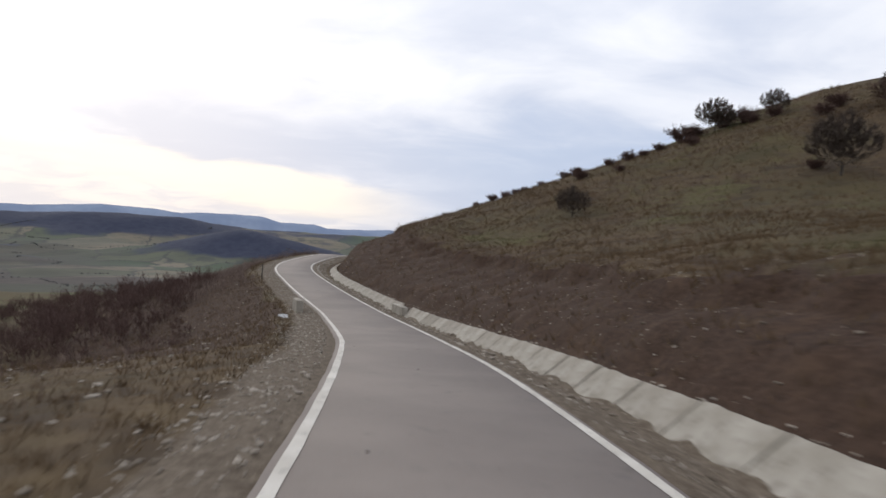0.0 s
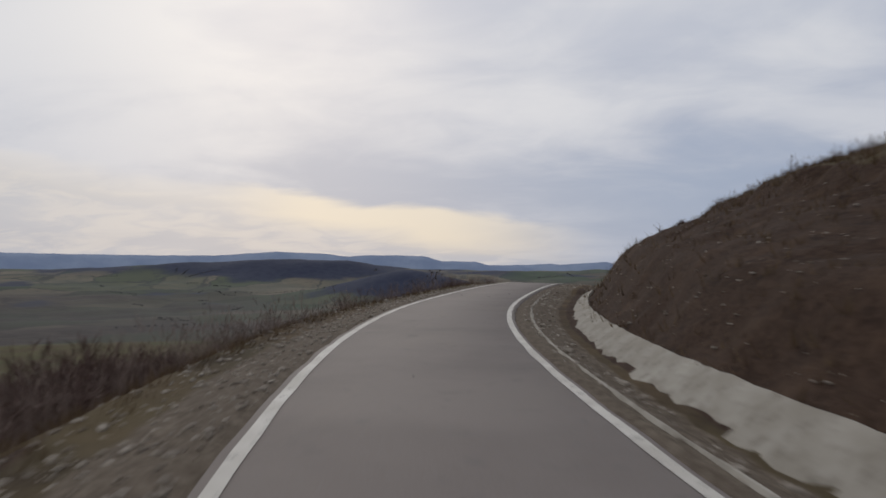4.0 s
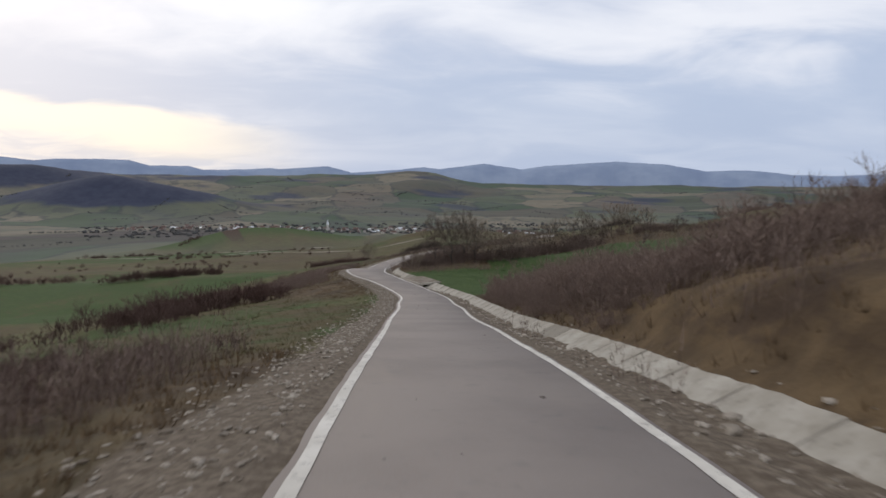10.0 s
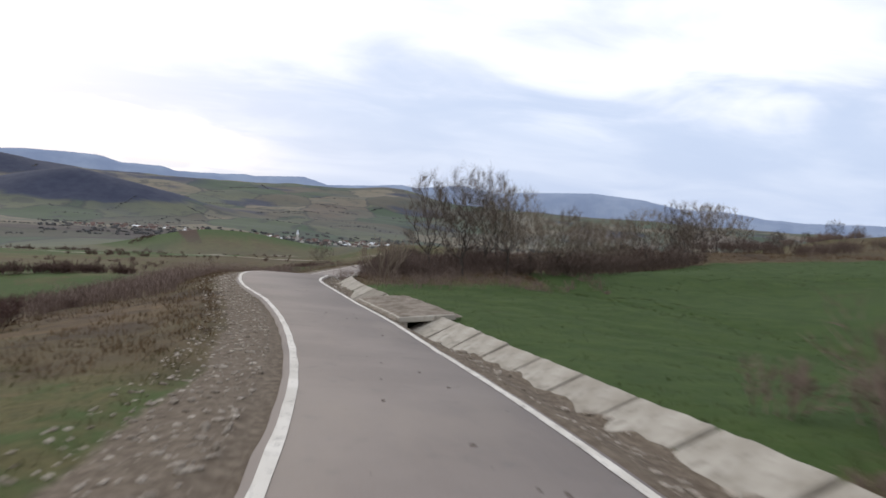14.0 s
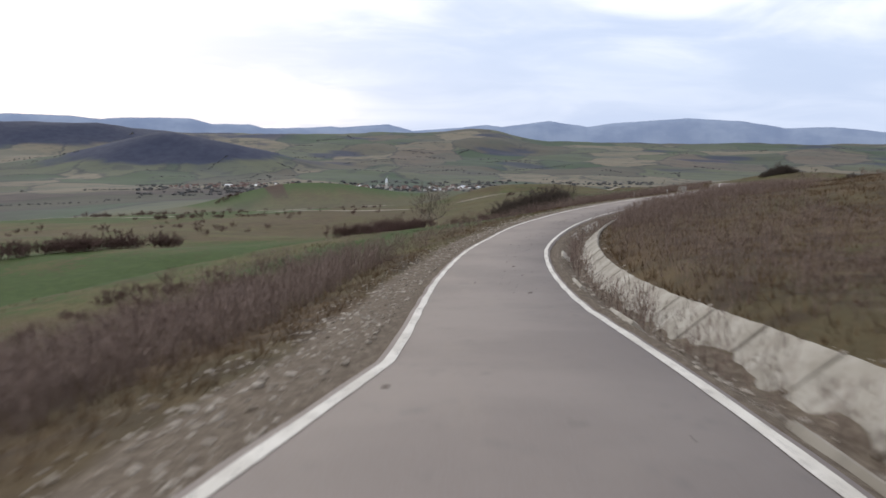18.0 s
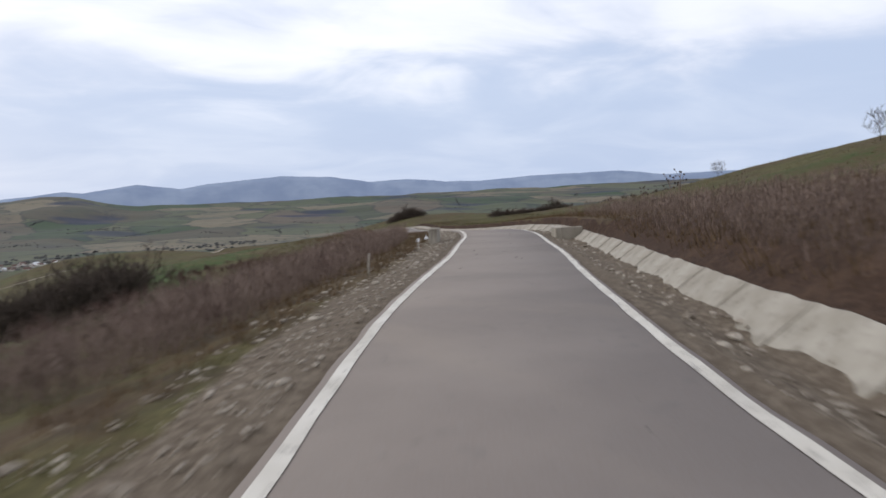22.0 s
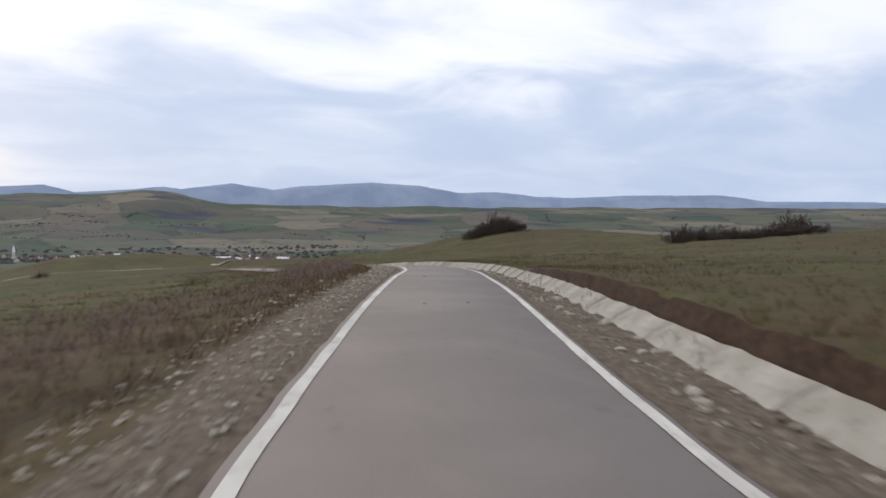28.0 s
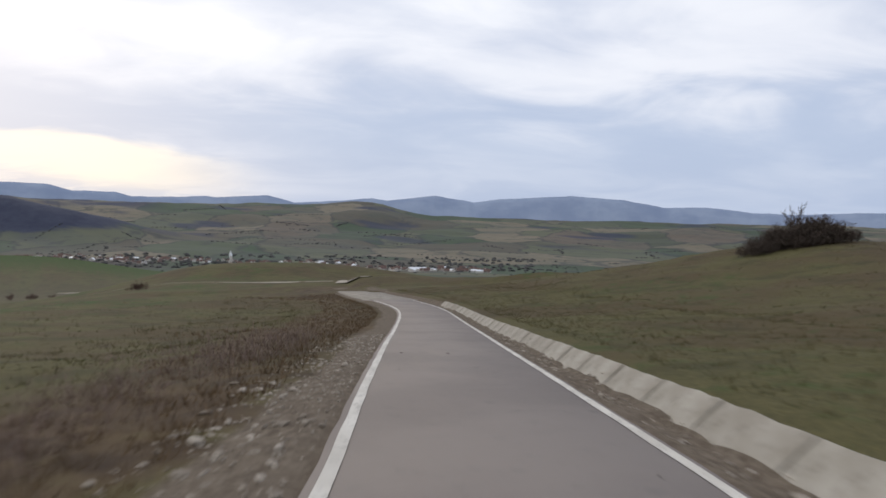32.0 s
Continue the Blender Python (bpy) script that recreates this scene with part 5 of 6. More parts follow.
def shrub(x, y, scale, turn, label, me=None, k=0, group="bare shrubs"):
    z = float(ground_z(x, y)[0])
    ob = new("bare_shrub", me or SHRUBS[k % 3])
    ob.matrix_basis = Matrix.Translation((x, y, z - 0.08)) @ Matrix.Rotation(turn, 4, "Z") @ Matrix.Scale(scale, 4)
    return tagged(ob, label, "shrub", group)


shrub(-3.9, 190.6, 1.0, .3, "upright pale-twigged shrub beside the ditch", YELLOW)
THORN = [plant_mesh("shrub", shrub_model(60 + i, 1.7, 38, 3, 3, 5, .8, .62, .1, .022, .008), BRIAR) for i in range(2)]
HILL = "bare thorny shrub on the dry grassy hillside"
for i, (x, y, sc) in enumerate(((32, 88.5, 1.9), (28.6, 88, 1.4), (5.3, 86.7, .7), (6.8, 88, .6), (13.4, 77, .9), (11.5, 106, 1.5), (12.8, 105, 1.2), (45, 75, 2.4), (47.5, 77, 2.1), (50, 76, 1.8), (20, 84, 1.0), (24, 86, .9),
                                (36, 84, 1.1), (-5.7, 96, .6), (0, 91, .45), (2.5, 95, .5), (41, 80, 1.3), (7.8, 97, 1.0), (29, 60, .8), (17, 75, .7), (26, 81, .9), (-2.5, 94, .4), (9.5, 92, .7), (15.5, 90, .8), (38.5, 78, 1.2), (44.0, 74, 2.6), (27.0, 87.4, 1.7), (33.8, 86.4, 1.6), (14.2, 91, .9), (15.6, 91.5, .8), (8.3, 90, .7), (18, 84.5, .8), (22, 85.2, .7), (34, 85, .9), (3.5, 89, .5), (11, 88, .6))):
    shrub(x, y, sc, 1.3 * i, HILL, THORN[i % 2])


def thistle_kind():
    """A tall dead thistle: stem, bent side stalks and round seed heads."""
    rng = random.Random(8)
    ob = base_at("dead_thistle", Matrix.Identity(4), "tall dead thistle stalk with dark seed heads", "weed", "dead thistles")
    tips = [(Vector((.03, .0, 1.25)), Vector((0, 0, 0)))]
    for i in range(7):
        a, h = 2.4 * i, .45 + .1 * i
        tips.append((Vector((math.cos(a) * .26, math.sin(a) * .26, h + .3)), Vector((.01, 0, h))))
    for tip, foot in tips:
        mid = (tip + foot) * .5 + Vector((0, 0, -.03))
        v, f = prism([(foot, mid, .011), (mid, tip, .008)], 4, .005)
        o = new("stalk", plant_mesh("stalk", (v, f), WEED))
        o.parent = ob
        bm = bmesh.new()
        bmesh.ops.create_icosphere(bm, subdivisions=1, radius=.042)
        for w in bm.verts:
            w.co = w.co * (1 + .3 * rng.uniform(-1, 1)) + tip
        part("seed_head", bm, SOIL, ob)
    return ob


def thistles():
    first = thistle_kind()
    spots_ = ((277.5, 7.3, 1.0), (279, 8.2, 1.15), (280.5, 7.0, .8), (283, 9.5, .9), (274, 9.0, .7), (329, -10.2, 1.0), (326, -6.4, .95), (331, -8.0, .7), (92, -4.6, 1.0), (94.5, -5.0, 1.1), (89, -4.8, .8), (97, -4.7, .7), (301, -5.2, .8), (255, -5.5, .7))
    for i, (s, u, k) in enumerate(spots_):
        p = at(s, u)
        m = Matrix.Translation((p[0], p[1], float(ground_z(p[0], p[1])[0]) - .03)) @ Matrix.Rotation(1.1 * i, 4, "Z") @ Matrix.Scale(k, 4)
        if i:
            copy_thing(first, m)
        else:
            first.matrix_basis = m


thistles()


def brush_model(seed, height, stems, width, levels=3):
    """A shrub of flat slivers, light enough to be grown by the hundred."""
    rng = random.Random(seed)
    segs, go = twigs(rng, height, .7, levels, 3, 5, .62, .22)
    for i in range(stems):
        a, lean = rng.uniform(0, 6.28), rng.uniform(.1, .75)
        go(Vector((math.cos(a), math.sin(a), 0)) * rng.uniform(0, .3 * height), Vector((math.cos(a) * lean, math.sin(a) * lean, 1)).normalized(), height * .42 * rng.uniform(.7, 1.1), .02, 0)
    out = []
    whole = []
    for (p, mid, r), (_, q, r2) in zip(segs[::2], segs[1::2]):
        whole += [(p, mid, r), (mid, q, r2)] if r > .006 else [(p, q, r)]
    for p, q, r in whole:
        d = (q - p).normalized()
        w = d.cross(Vector((rng.gauss(0, 1), rng.gauss(0, 1), rng.gauss(0, 1)))).normalized() * max(r, width)
        out.append((tuple(p - w), tuple(p + w), tuple(q + d * .03)))
    return np.array(out)


BRUSH = [brush_model(70 + i, h, st, .0055) for i, (h, st) in enumerate(((1.6, 9), (1.9, 8), (1.4, 10)))]


BRUSH_FAR = [brush_model(80 + i, h, st, .017, 2) for i, (h, st) in enumerate(((1.6, 12), (1.9, 11), (1.4, 13)))]


def thicket(name, spots, mat, label, seed, brush=BRUSH):
    """Many tangled shrubs grown into one another: (x, y, scale) each."""
    rng = np.random.default_rng(seed)
    _, off = road_uv(np.array([p[0] for p in spots], float), np.array([p[1] for p in spots], float))
    spots = [p for p, d in zip(spots, off) if abs(d) > 2.5 + 1.3 * p[2]]
    z = ground_z([p[0] for p in spots], [p[1] for p in spots])
    out = []
    for i, (px, py, sc) in enumerate(spots):
        a = rng.uniform(0, 6.28)
        v = brush[i % 3] * sc * np.array([1, 1, rng.uniform(.8, 1.15)])
        v = np.stack([v[..., 0] * np.cos(a) - v[..., 1] * np.sin(a), v[..., 0] * np.sin(a) + v[..., 1] * np.cos(a), v[..., 2]], -1)
        out.append(v + np.array([px, py, z[i] - .1]))
    return tris_object(name, np.concatenate(out), mat, label, "thicket")


def spots(n, cx, cy, rx, ry, lo, hi, turn=0.0, seed=0):
    rng = np.random.default_rng(seed)
    a, r = rng.uniform(0, 6.28, n), np.sqrt(rng.uniform(0, 1, n))
    dx, dy = r * np.cos(a) * rx, r * np.sin(a) * ry
    c, s = math.cos(turn), math.sin(turn)
    return [(cx + p * c - q * s, cy + p * s + q * c, rng.uniform(lo, hi)) for p, q in zip(dx, dy)]


def beside(n, s0, s1, u0, u1, lo, hi, seed):
    rng = np.random.default_rng(seed)
    s, u = rng.uniform(s0, s1, n), rng.uniform(u0, u1, n)
    p = at(s, u)
    return [(p[i, 0], p[i, 1], rng.uniform(lo, hi)) for i in range(n)]


thicket("valley_thicket", spots(420, -36, 60, 17, 30, 1.0, 1.75, .25, 51) + spots(90, -25, 92, 7, 26, .5, .9, 0, 52) + beside(120, 62, 96, -16, -6, .25, .45, 72) + beside(130, 96, 118, -13, -4.6, .4, .7, 96) + beside(150, 34, 62, -18, -7.5, .3, .6, 76), BRIAR, "dark reddish-brown leafless thicket below the road", 1)
thicket("bank_thicket", beside(420, 129, 164, 4.3, 13.5, .75, 1.25, 53) + beside(320, 132, 156, 4.0, 10, .55, .85, 89) + beside(90, 128, 150, 10, 18, .5, .9, 90) + beside(300, 130, 161, 3.5, 5.6, .32, .55, 92) + beside(40, 116, 132, 9, 18, .5, .9, 54) + beside(170, 149, 159.5, 6.5, 12, 1.15, 1.6, 97) + beside(60, 255, 305, 12, 30, .35, .6, 57) + beside(50, 186, 214, 6, 16, .3, .5, 73) + spots(60, 84, 272.5, 8, 3, .8, 1.5, -.2, 75), SCRUB, "dense leafless brown scrub on the bank above the ditch", 2)
thicket("slope_thicket", spots(90, -23, 176, 7, 4, 1.1, 1.8, .1, 55) + spots(26, -23, 157, 5, 2, .7, 1.2, .3, 77) + beside(90, 112, 132, -12, -4.8, .35, .7, 78) + spots(60, -11, 318, 6, 2.5, 1.5, 2.3, .2, 79) + beside(120, 262, 296, -20, -8, .4, .8, 80) + spots(70, -7.5, 254.5, 3.2, 1.0, .5, .8, .25, 93) + spots(10, 1.0, 270, 2, 1, .7, 1.0, 0, 59)
        + spots(24, -30, 150, 9, 3, .8, 1.3, .2, 60) + beside(220, 186, 226, -17, -6.5, .35, .65, 61) + spots(8, 41, 488, 2, 1.5, .9, 1.3, 0, 62) + beside(90, 246, 285, -11, -5, .35, .6, 74), BRIAR, "patches of dark leafless bushes on the slope below the road", 3)
thicket("meadow_hedge", spots(70, -50, 299, 17, 2.4, 1.3, 2.2, .75, 81) + spots(26, -84, 296, 16, 3, 1.2, 2.0, .1, 82) + spots(40, -62, 440, 26, 2, .9, 1.5, .25, 83) + spots(40, -105, 520, 40, 3, 1.2, 2.0, .1, 84) + spots(26, -40, 640, 30, 2, 1.2, 2.0, .2, 85)
        + spots(60, -60, 480, 70, 160, .7, 1.6, 0, 86) + spots(30, -70, 360, 40, 60, .7, 1.5, 0, 87) + spots(26, -118, 735, 16, 4, 1.4, 2.4, .9, 88), BRIAR, "dark leafless hedges and scattered bushes on the pasture", 7, BRUSH_FAR)
thicket("slope_bush", spots(70, 9.0, 283, 4.6, 2.0, 1.6, 2.2, .3, 58), TWIG, "tall dense dark leafless bush on the slope below the road", 8)
thicket("mound_bushes", spots(110, 110.8, 415.5, 6.0, 2.2, .9, 1.3, 0, 63) + spots(40, 111.2, 415.5, 3.2, 1.4, 1.5, 2.0, 0, 64) + spots(8, 112, 415.5, 1.0, .8, 2.2, 2.7, 0, 94), TWIG, "clump of dark bushes crowning the grassy mound", 4, BRUSH_FAR)
thicket("field_hedge", spots(120, 105.5, 358, 10, 1.3, .8, 1.3, -.15, 65) + spots(120, 138, 348, 20, 1.8, .7, 1.1, -.2, 66) + spots(4, 111.5, 357, .8, .8, 1.9, 2.3, 0, 67), TWIG, "dark leafless hedge along the meadow's edge", 5, BRUSH_FAR)
thicket("tree_row_undergrowth", spots(90, 4, 194.5, 7.5, 2.0, .6, 1.5, .1, 68) + spots(40, -2.4, 192, 2.4, 1.5, .6, 1.1, .1, 95) + spots(70, 17, 205, 9, 1.8, .8, 1.5, .55, 69) + spots(70, 42, 226, 22, 2.2, 1.0, 1.6, .35, 70) + spots(40, 75, 222, 26, 2.0, .9, 1.4, -.1, 71), UNDER,
        "dark leafless undergrowth beneath the row of trees", 6)

# ---------------------------------------------------------------- stones of the shoulders


def stones():
    rng = np.random.default_rng(21)
    ico = bmesh.new()
    bmesh.ops.create_icosphere(ico, subdivisions=1, radius=1.0)
    iv = np.array([v.co[:] for v in ico.verts])
    jf = np.array([[v.index for v in f.verts] for f in ico.faces])
    ico.free()
    V, F, base = [], [], 0
    for s0, s1, u0, u1, n, lo, hi, pw in ((-14, 400, -1.8, -3.35, 15000, .018, .058, 1.2), (-14, 400, -1.95, -3.3, 2600, .03, .075, 1.1), (-14, 400, -2.2, -3.7, 420, .05, .11, 1.4), (-14, 400, 1.85, 2.75, 6500, .018, .06, 1.0), (-14, 400, 2.0, 2.75, 900, .05, .12, 1.0), (-14, 400, -1.75, -2.9, 7000, .015, .04, 1.0), (-14, 250, 3.25, 3.6, 800, .02, .09, 1.0),
                                          (12, 90, 3.4, 9.5, 1700, .015, .05, 1.4), (0, 60, -4.0, -11, 260, .05, .13, 1.0), (-14, 40, 3.6, 10, 700, .02, .07, 1.2)):
        x, y, z, s, u = sown(n, s0, s1, u0, u1, rng, pw)
        k = ~((s > 175) & (s < 182) & (u > 1.8))
        x, y, z, u = x[k], y[k], z[k], u[k]
        r = lo + (hi - lo) * rng.uniform(0, 1, len(x)) ** 2.2
        for i in range(len(x)):
            a = rng.uniform(0, 6.28)
            v = iv * (1 + rng.uniform(-.28, .28, (len(iv), 1)))
            v = v * np.array([1.0, rng.uniform(.55, .9), rng.uniform(.28, .55)]) * r[i]
            v = np.stack([v[:, 0] * math.cos(a) - v[:, 1] * math.sin(a), v[:, 0] * math.sin(a) + v[:, 1] * math.cos(a), v[:, 2]], 1)
            V.append(v + np.array([x[i], y[i], z[i] + r[i] * .12]))
            F.append(jf + base)
            base += len(v)
    ob = mesh_object("shoulder_stones", np.concatenate(V), np.concatenate(F), STONE)
    tagged(ob, "loose pale limestone rubble along both shoulders", "stones", kind="stuff")


stones()

# ---------------------------------------------------------------- clods and dung on the asphalt


def clods():
    rng = np.random.default_rng(31)
    V, F, base = [], [], 0
    bm = bmesh.new()
    bmesh.ops.create_icosphere(bm, subdivisions=1, radius=1.0)
    iv, jf = np.array([v.co[:] for v in bm.verts]), np.array([[v.index for v in f.verts] for f in bm.faces])
    bm.free()
    for s0, s1, u0, u1, n in ((-10, 400, -1.2, 1.2, 150), (212, 245, 0.1, 0.9, 110), (150, 180, -.8, .8, 25)):
        s, u = rng.uniform(s0, s1, n), rng.uniform(u0, u1, n)
        p = at(s, u)
        for i in range(n):
            r = .008 + .028 * rng.uniform() ** 2.5
            v = iv * (1 + rng.uniform(-.3, .3, (len(iv), 1))) * np.array([rng.uniform(.8, 1.8), rng.uniform(.8, 1.4), .35]) * r
            V.append(v + p[i] + np.array([0, 0, .014]))
            F.append(jf + base)
            base += len(v)
    ob = mesh_object("dirt_clods", np.concatenate(V), np.concatenate(F), SOIL)
    tagged(ob, "small dark clods of dried mud on the asphalt", "mud", kind="stuff")


clods()

# ---------------------------------------------------------------- dirt tracks in the valley


def track(name, pts, width, label):
    pts = np.array(pts, float)
    d = np.concatenate([[0], np.cumsum(np.hypot(*np.diff(pts, axis=0).T))])
    q = np.arange(0, d[-1], 1.5)
    x, y = np.interp(q, d, pts[:, 0]), np.interp(q, d, pts[:, 1])
    k = np.ones(9) / 9
    x, y = np.convolve(np.pad(x, 4, mode="edge"), k, "valid"), np.convolve(np.pad(y, 4, mode="edge"), k, "valid")
    t = np.stack([np.gradient(x), np.gradient(y)], 1)
    t = t / np.linalg.norm(t, axis=1)[:, None]
    cols = []
    for f in (-1, -.4, .4, 1):
        w = width * f * (1 + .12 * wave(q, q, 5, f))
        a, b = x + t[:, 1] * w, y - t[:, 0] * w
        cols.append(np.stack([a, b, np.convolve(np.pad(ground_z(a, b), 3, mode="edge"), np.ones(7) / 7, "valid") + .15], 1))
    ob = mesh_object(name, np.stack(cols, 1).reshape(-1, 3), grid_faces(len(q), 4)[:, ::-1], mat_plain("pale_dirt_" + name, (0.27, 0.235, 0.19), (0.40, 0.355, 0.30), .7, .95), True)
    tagged(ob, label, "track", kind="structure")


track("dirt_track", [(73.6, 458), (76, 472), (79, 490), (81, 508), (84, 518)], 2.4, "pale gravel track leaving the end of the asphalt")
track("field_track", [(80, 512), (40, 509), (-20, 500), (-120, 492), (-220, 500)], 2.3, "pale dirt track across the green field")
track("valley_track", [(-150, 640), (-95, 655), (-55, 668), (-20, 690), (10, 700)], 1.8, "pale dirt track below the green knoll")

# ---------------------------------------------------------------- the village in the valley


def house_kind(w, l, h, roof_h, roof, wall, label):
    ob = base_at("village_house", Matrix.Identity(4), label, "house", "village houses")
    bm = bmesh.new()
    bmesh.ops.create_cube(bm, size=1.0, matrix=Matrix.Translation((0, 0, h / 2 - .5)) @ Matrix.Diagonal((w, l, h + 1, 1)))
    for sgn in (-1, 1):
        y = sgn * l / 2
        bm.faces.new([bm.verts.new(c) for c in ((-w / 2, y, h), (w / 2, y, h), (0, y, h + roof_h))])
    part("wall", bm, wall, ob)
    bm = bmesh.new()
    e, t = .5, .18
    for sgn in (-1, 1):
        lo, hi = (sgn * (w / 2 + e), h - e * roof_h / (w / 2)), (0, h + roof_h)
        v = [bm.verts.new((x, y, z + dz)) for dz in (0, t) for y in (-l / 2 - e, l / 2 + e) for x, z in (lo, hi)]
        for f in ((0, 1, 3, 2), (4, 6, 7, 5), (0, 4, 5, 1), (2, 3, 7, 6), (0, 2, 6, 4), (1, 5, 7, 3)):
            bm.faces.new([v[i] for i in f])
    bmesh.ops.recalc_face_normals(bm, faces=bm.faces[:])
    part("roof", bm, roof, ob)
    for x, y in ((w / 2 + .02, -l / 4), (w / 2 + .02, l / 4), (-w / 2 - .02, -l / 4), (-w / 2 - .02, l / 4)):
        bm = block_bm(.08, 1.2, 1.3, .02)
        bmesh.ops.translate(bm, verts=bm.verts, vec=(x, y, h * .55))
        part("window", bm, GLASS, ob)
    for y in (-l / 2 - .02,):
        bm = block_bm(1.1, .08, 1.3, .02)
        bmesh.ops.translate(bm, verts=bm.verts, vec=(0, y, h * .55))
        part("window", bm, GLASS, ob)
    bm = block_bm(.6, .6, 1.6, .03)
    bmesh.ops.translate(bm, verts=bm.verts, vec=(w * .15, l * .2, h + roof_h * .8))
    part("chimney", bm, TILE, ob)
    return ob


def village():
    rng = random.Random(77)
    kinds = [house_kind(9, 14, 4, 4, TILE, WALL, "white-walled village house with a red tiled roof"),
             house_kind(10, 18, 4.5, 3.2, TIN, WALL, "white village house with a pale sheet-metal roof"),
             house_kind(8, 11, 3.5, 4, TILE, mat_plain("grey_plaster_wall", (0.33, 0.30, 0.26), (0.42, 0.385, 0.34), .6), "grey-plastered village house with a brown tiled roof"),
             house_kind(13, 34, 5, 3, TIN, WALL, "long white farm building with a bright metal roof")]
    n = 0
    for i in range(190):
        deg = rng.uniform(-17, 8.5) if i % 5 else rng.uniform(9, 16)
        az = radians(deg)
        r = 1230 + 190 * rng.random() ** .9 + 12 * deg + 30 * math.sin(deg * .7)
        x, y = -r * math.sin(az), 200 + r * math.cos(az)
        k = rng.choice((0, 0, 0, 2, 2, 2, 2, 1, 3 if rng.random() < .25 else 2))
        m = Matrix.Translation((x, y, float(ground_z(x, y)[0]))) @ Matrix.Rotation(rng.uniform(0, 3.1), 4, "Z") @ Matrix.Scale(rng.uniform(.6, .85), 4)
        if n < 4:
            kinds[n].matrix_basis = m
        else:
            copy_thing(kinds[k], m)
        n += 1
    z = float(ground_z(-4, 1565)[0])
    ob = base_at("village_church", Matrix.Translation((-4, 1560, z)) @ Matrix.Scale(.62, 4), "white village church with a tall pointed tower", "church")
    bm = block_bm(11, 26, 9, .1)
    bmesh.ops.translate(bm, verts=bm.verts, vec=(0, 14, 4))
    part("nave", bm, WALL, ob)
    bm = block_bm(6, 6, 19, .1)
    bmesh.ops.translate(bm, verts=bm.verts, vec=(0, -1, 9))
    part("tower", bm, WALL, ob)
    bm = bmesh.new()
    bmesh.ops.create_cone(bm, cap_ends=True, segments=8, radius1=4.2, radius2=.1, depth=15, matrix=Matrix.Translation((0, -1, 26)))
    part("spire", bm, TIN, ob)
    bm = bmesh.new()
    v = [bm.verts.new(c) for c in ((-6, .5, 8.4), (6, .5, 8.4), (0, .5, 14), (-6, 27.5, 8.4), (6, 27.5, 8.4), (0, 27.5, 14))]
    for f in ((0, 1, 2), (3, 5, 4), (0, 2, 5, 3), (1, 4, 5, 2), (0, 3, 4, 1)):
        bm.faces.new([v[i] for i in f])
    part("roof", bm, TILE, ob)


village()


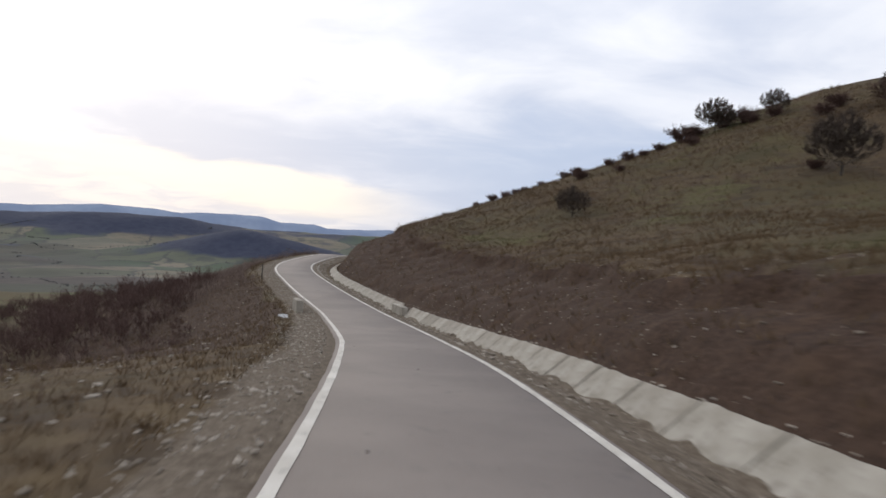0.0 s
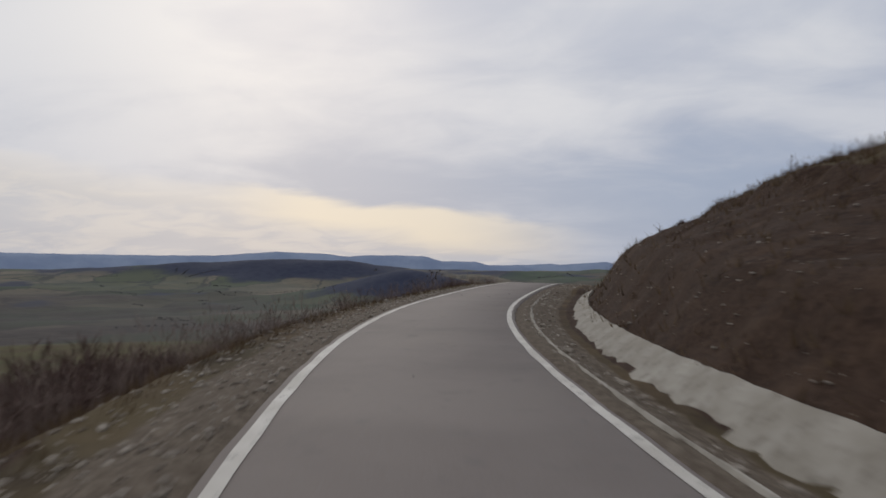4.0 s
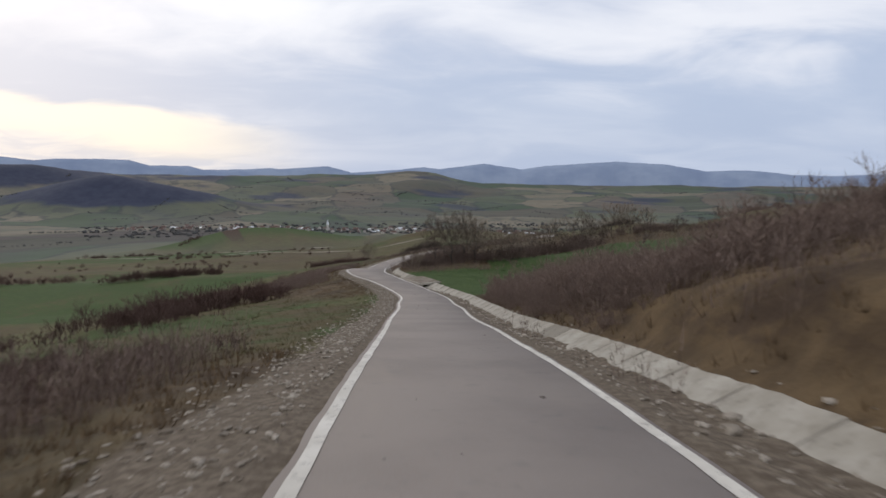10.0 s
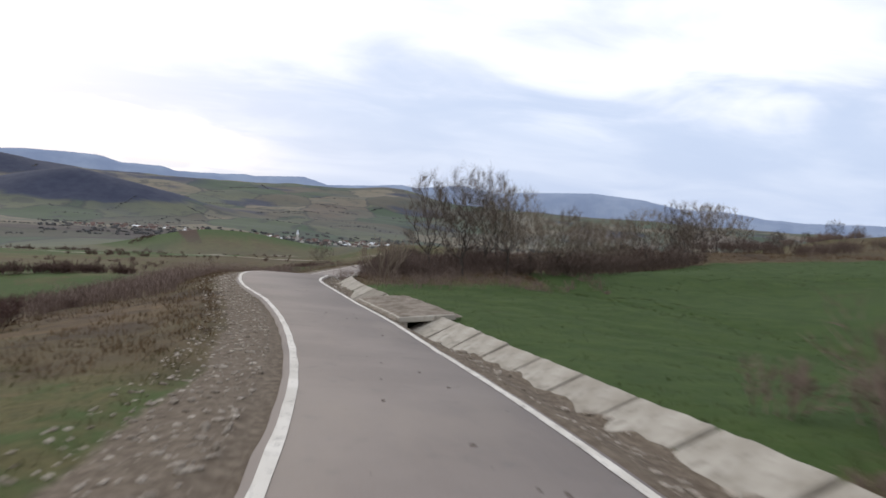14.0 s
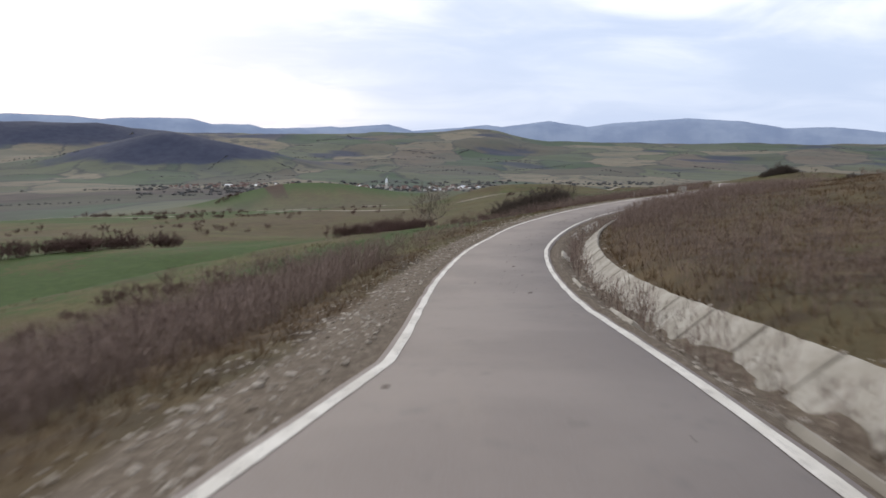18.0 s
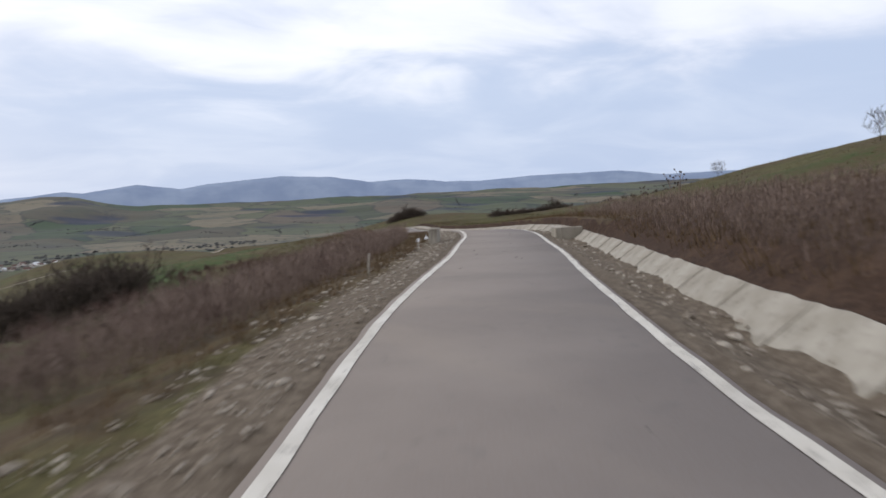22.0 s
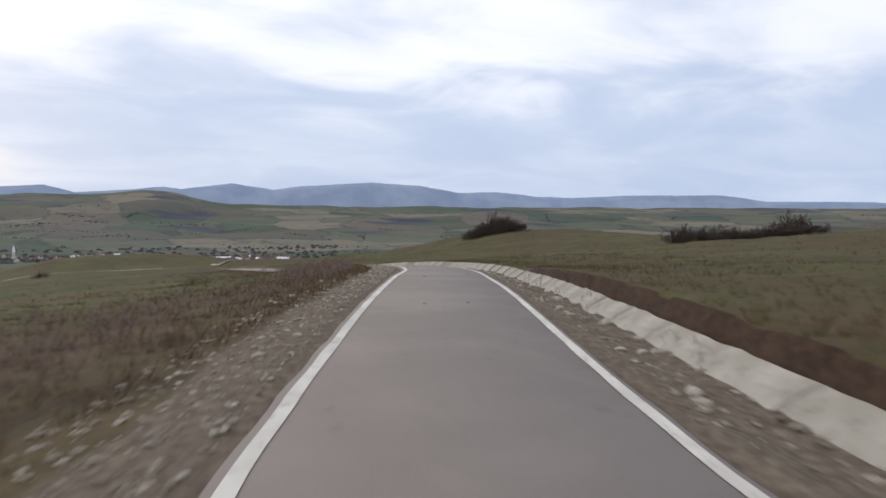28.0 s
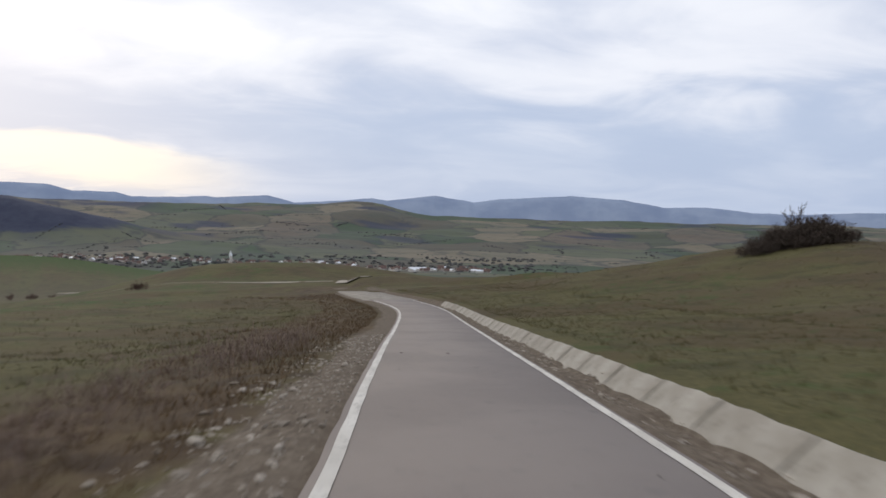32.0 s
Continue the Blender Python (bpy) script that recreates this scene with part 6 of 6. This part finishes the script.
def valley_trees():
    """Hedgerows and woods far off: rough clumps, strung along the field edges."""
    rng = np.random.default_rng(91)
    bm = bmesh.new()
    bmesh.ops.create_icosphere(bm, subdivisions=2, radius=1.0)
    iv, jf = np.array([v.co[:] for v in bm.verts]), np.array([[v.index for v in f.verts] for f in bm.faces])
    bm.free()
    X, Y, R = [], [], []
    for k in range(200):
        az, r = np.radians(rng.uniform(-62, 40)), rng.uniform(800, 3500)
        cx, cy = -r * np.sin(az), 200 + r * np.cos(az)
        n = int(rng.uniform(3, 22))
        d = rng.normal(0, .35) + (0 if rng.uniform() < .4 else rng.uniform(.6, 2.2))
        q = np.linspace(0, 1, n) * n * rng.uniform(4, 14)
        X.append(cx + q * np.cos(d) + rng.normal(0, 2.5, n))
        Y.append(cy + q * np.sin(d) + rng.normal(0, 2.5, n))
        R.append(rng.uniform(.7, 1.9, n) * (.45 + r / 3200))
    for k in range(620):
        az, r = np.radians(rng.uniform(-20, 18)), rng.uniform(1180, 1620)
        X.append(np.array([-r * np.sin(az)])), Y.append(np.array([200 + r * np.cos(az)])), R.append(rng.uniform(1.2, 3.2, 1))
    X, Y, R = np.concatenate(X), np.concatenate(Y), np.concatenate(R)
    Z = ground_z(X, Y)
    V, F, base = [], [], 0
    for x, y, z, r in zip(X, Y, Z, R):
        v = iv * (1 + rng.uniform(-.4, .35, (len(iv), 1))) * np.array([r * 1.4, r * 1.4, r * .9])
        V.append(v + np.array([x, y, z + r * .3]))
        F.append(jf + base)
        base += len(v)
    # clump colours carry the distance haze: paler and greyer than bare twigs
    ob = mesh_object("valley_hedgerows", np.concatenate(V), np.concatenate(F), mat_plant("far_bare_trees", (0.064, 0.066, 0.066), (0.096, 0.092, 0.088)))
    tagged(ob, "distant dark hedgerows and leafless trees between the fields", "hedgerow", kind="stuff")


valley_trees()

# ---------------------------------------------------------------- the ditch's concrete slabs, last


def ditch():
    ob = new("drainage_ditch")
    tagged(ob, "roadside ditch lined with pale sloping concrete slabs", "ditch", kind="structure")
    rng = random.Random(5)

    def slab_mesh(w, seed):
        bm = block_bm(w, 1.972, .10, .014, .006, seed)
        bmesh.ops.subdivide_edges(bm, edges=[e for e in bm.edges if e.calc_length() > 1.5], cuts=5, use_grid_fill=True)
        for v in bm.verts:
            if v.co.x > w / 2 - .05:
                v.co.x += .035 * noise.noise(Vector((seed * 3.1, v.co.y * 2.2, 0)))
            v.co.z += .010 * noise.noise(Vector((seed * 5.7, v.co.y * 1.3, v.co.x)))
        bmesh.ops.translate(bm, verts=bm.verts, vec=(-w / 2, 0, -.05))
        me = bpy.data.meshes.new("slab")
        bm.to_mesh(me)
        bm.free()
        me.materials.append(CONCRETE)
        return me

    outer, inner = [slab_mesh(.98, i) for i in range(5)], [slab_mesh(.42, 10 + i) for i in range(3)]
    for i in range(222):
        s = -12 + 2.0 * i
        if s > 430 or 89 < s < 108.5 or abs(s - 38) < 1.2 or abs(s - 178.8) < 2.0 or abs(s - 274) < .5:
            continue
        zt = float(wall_top(s)) + rng.uniform(-.014, .010)
        fwd = at(s + 1, 0) - at(s - 1, 0)
        foot, wide, floor = float(ditch_foot(s)), float(ditch_wide(s)), float(ditch_floor(s))
        m = frame_on(at(s, foot - .02, floor - .03), at(s, foot + wide + .02, zt + .02), fwd)
        o = new("slab", outer[i % 5])
        o.matrix_basis = m @ Euler((rng.uniform(-.010, .010), rng.uniform(-.02, .02), rng.uniform(-.006, .006))).to_matrix().to_4x4()
        o.parent = ob
        if 52 < s < 88 or 198 < s < 248 and rng.random() < .35:
            m = frame_on(at(s, 2.34, floor + .02), at(s, 2.04, -.03), -fwd)
            o = new("slab", inner[i % 3])
            o.matrix_basis = m @ Euler((0, rng.uniform(-.03, .03), 0)).to_matrix().to_4x4()
            o.parent = ob


ditch()
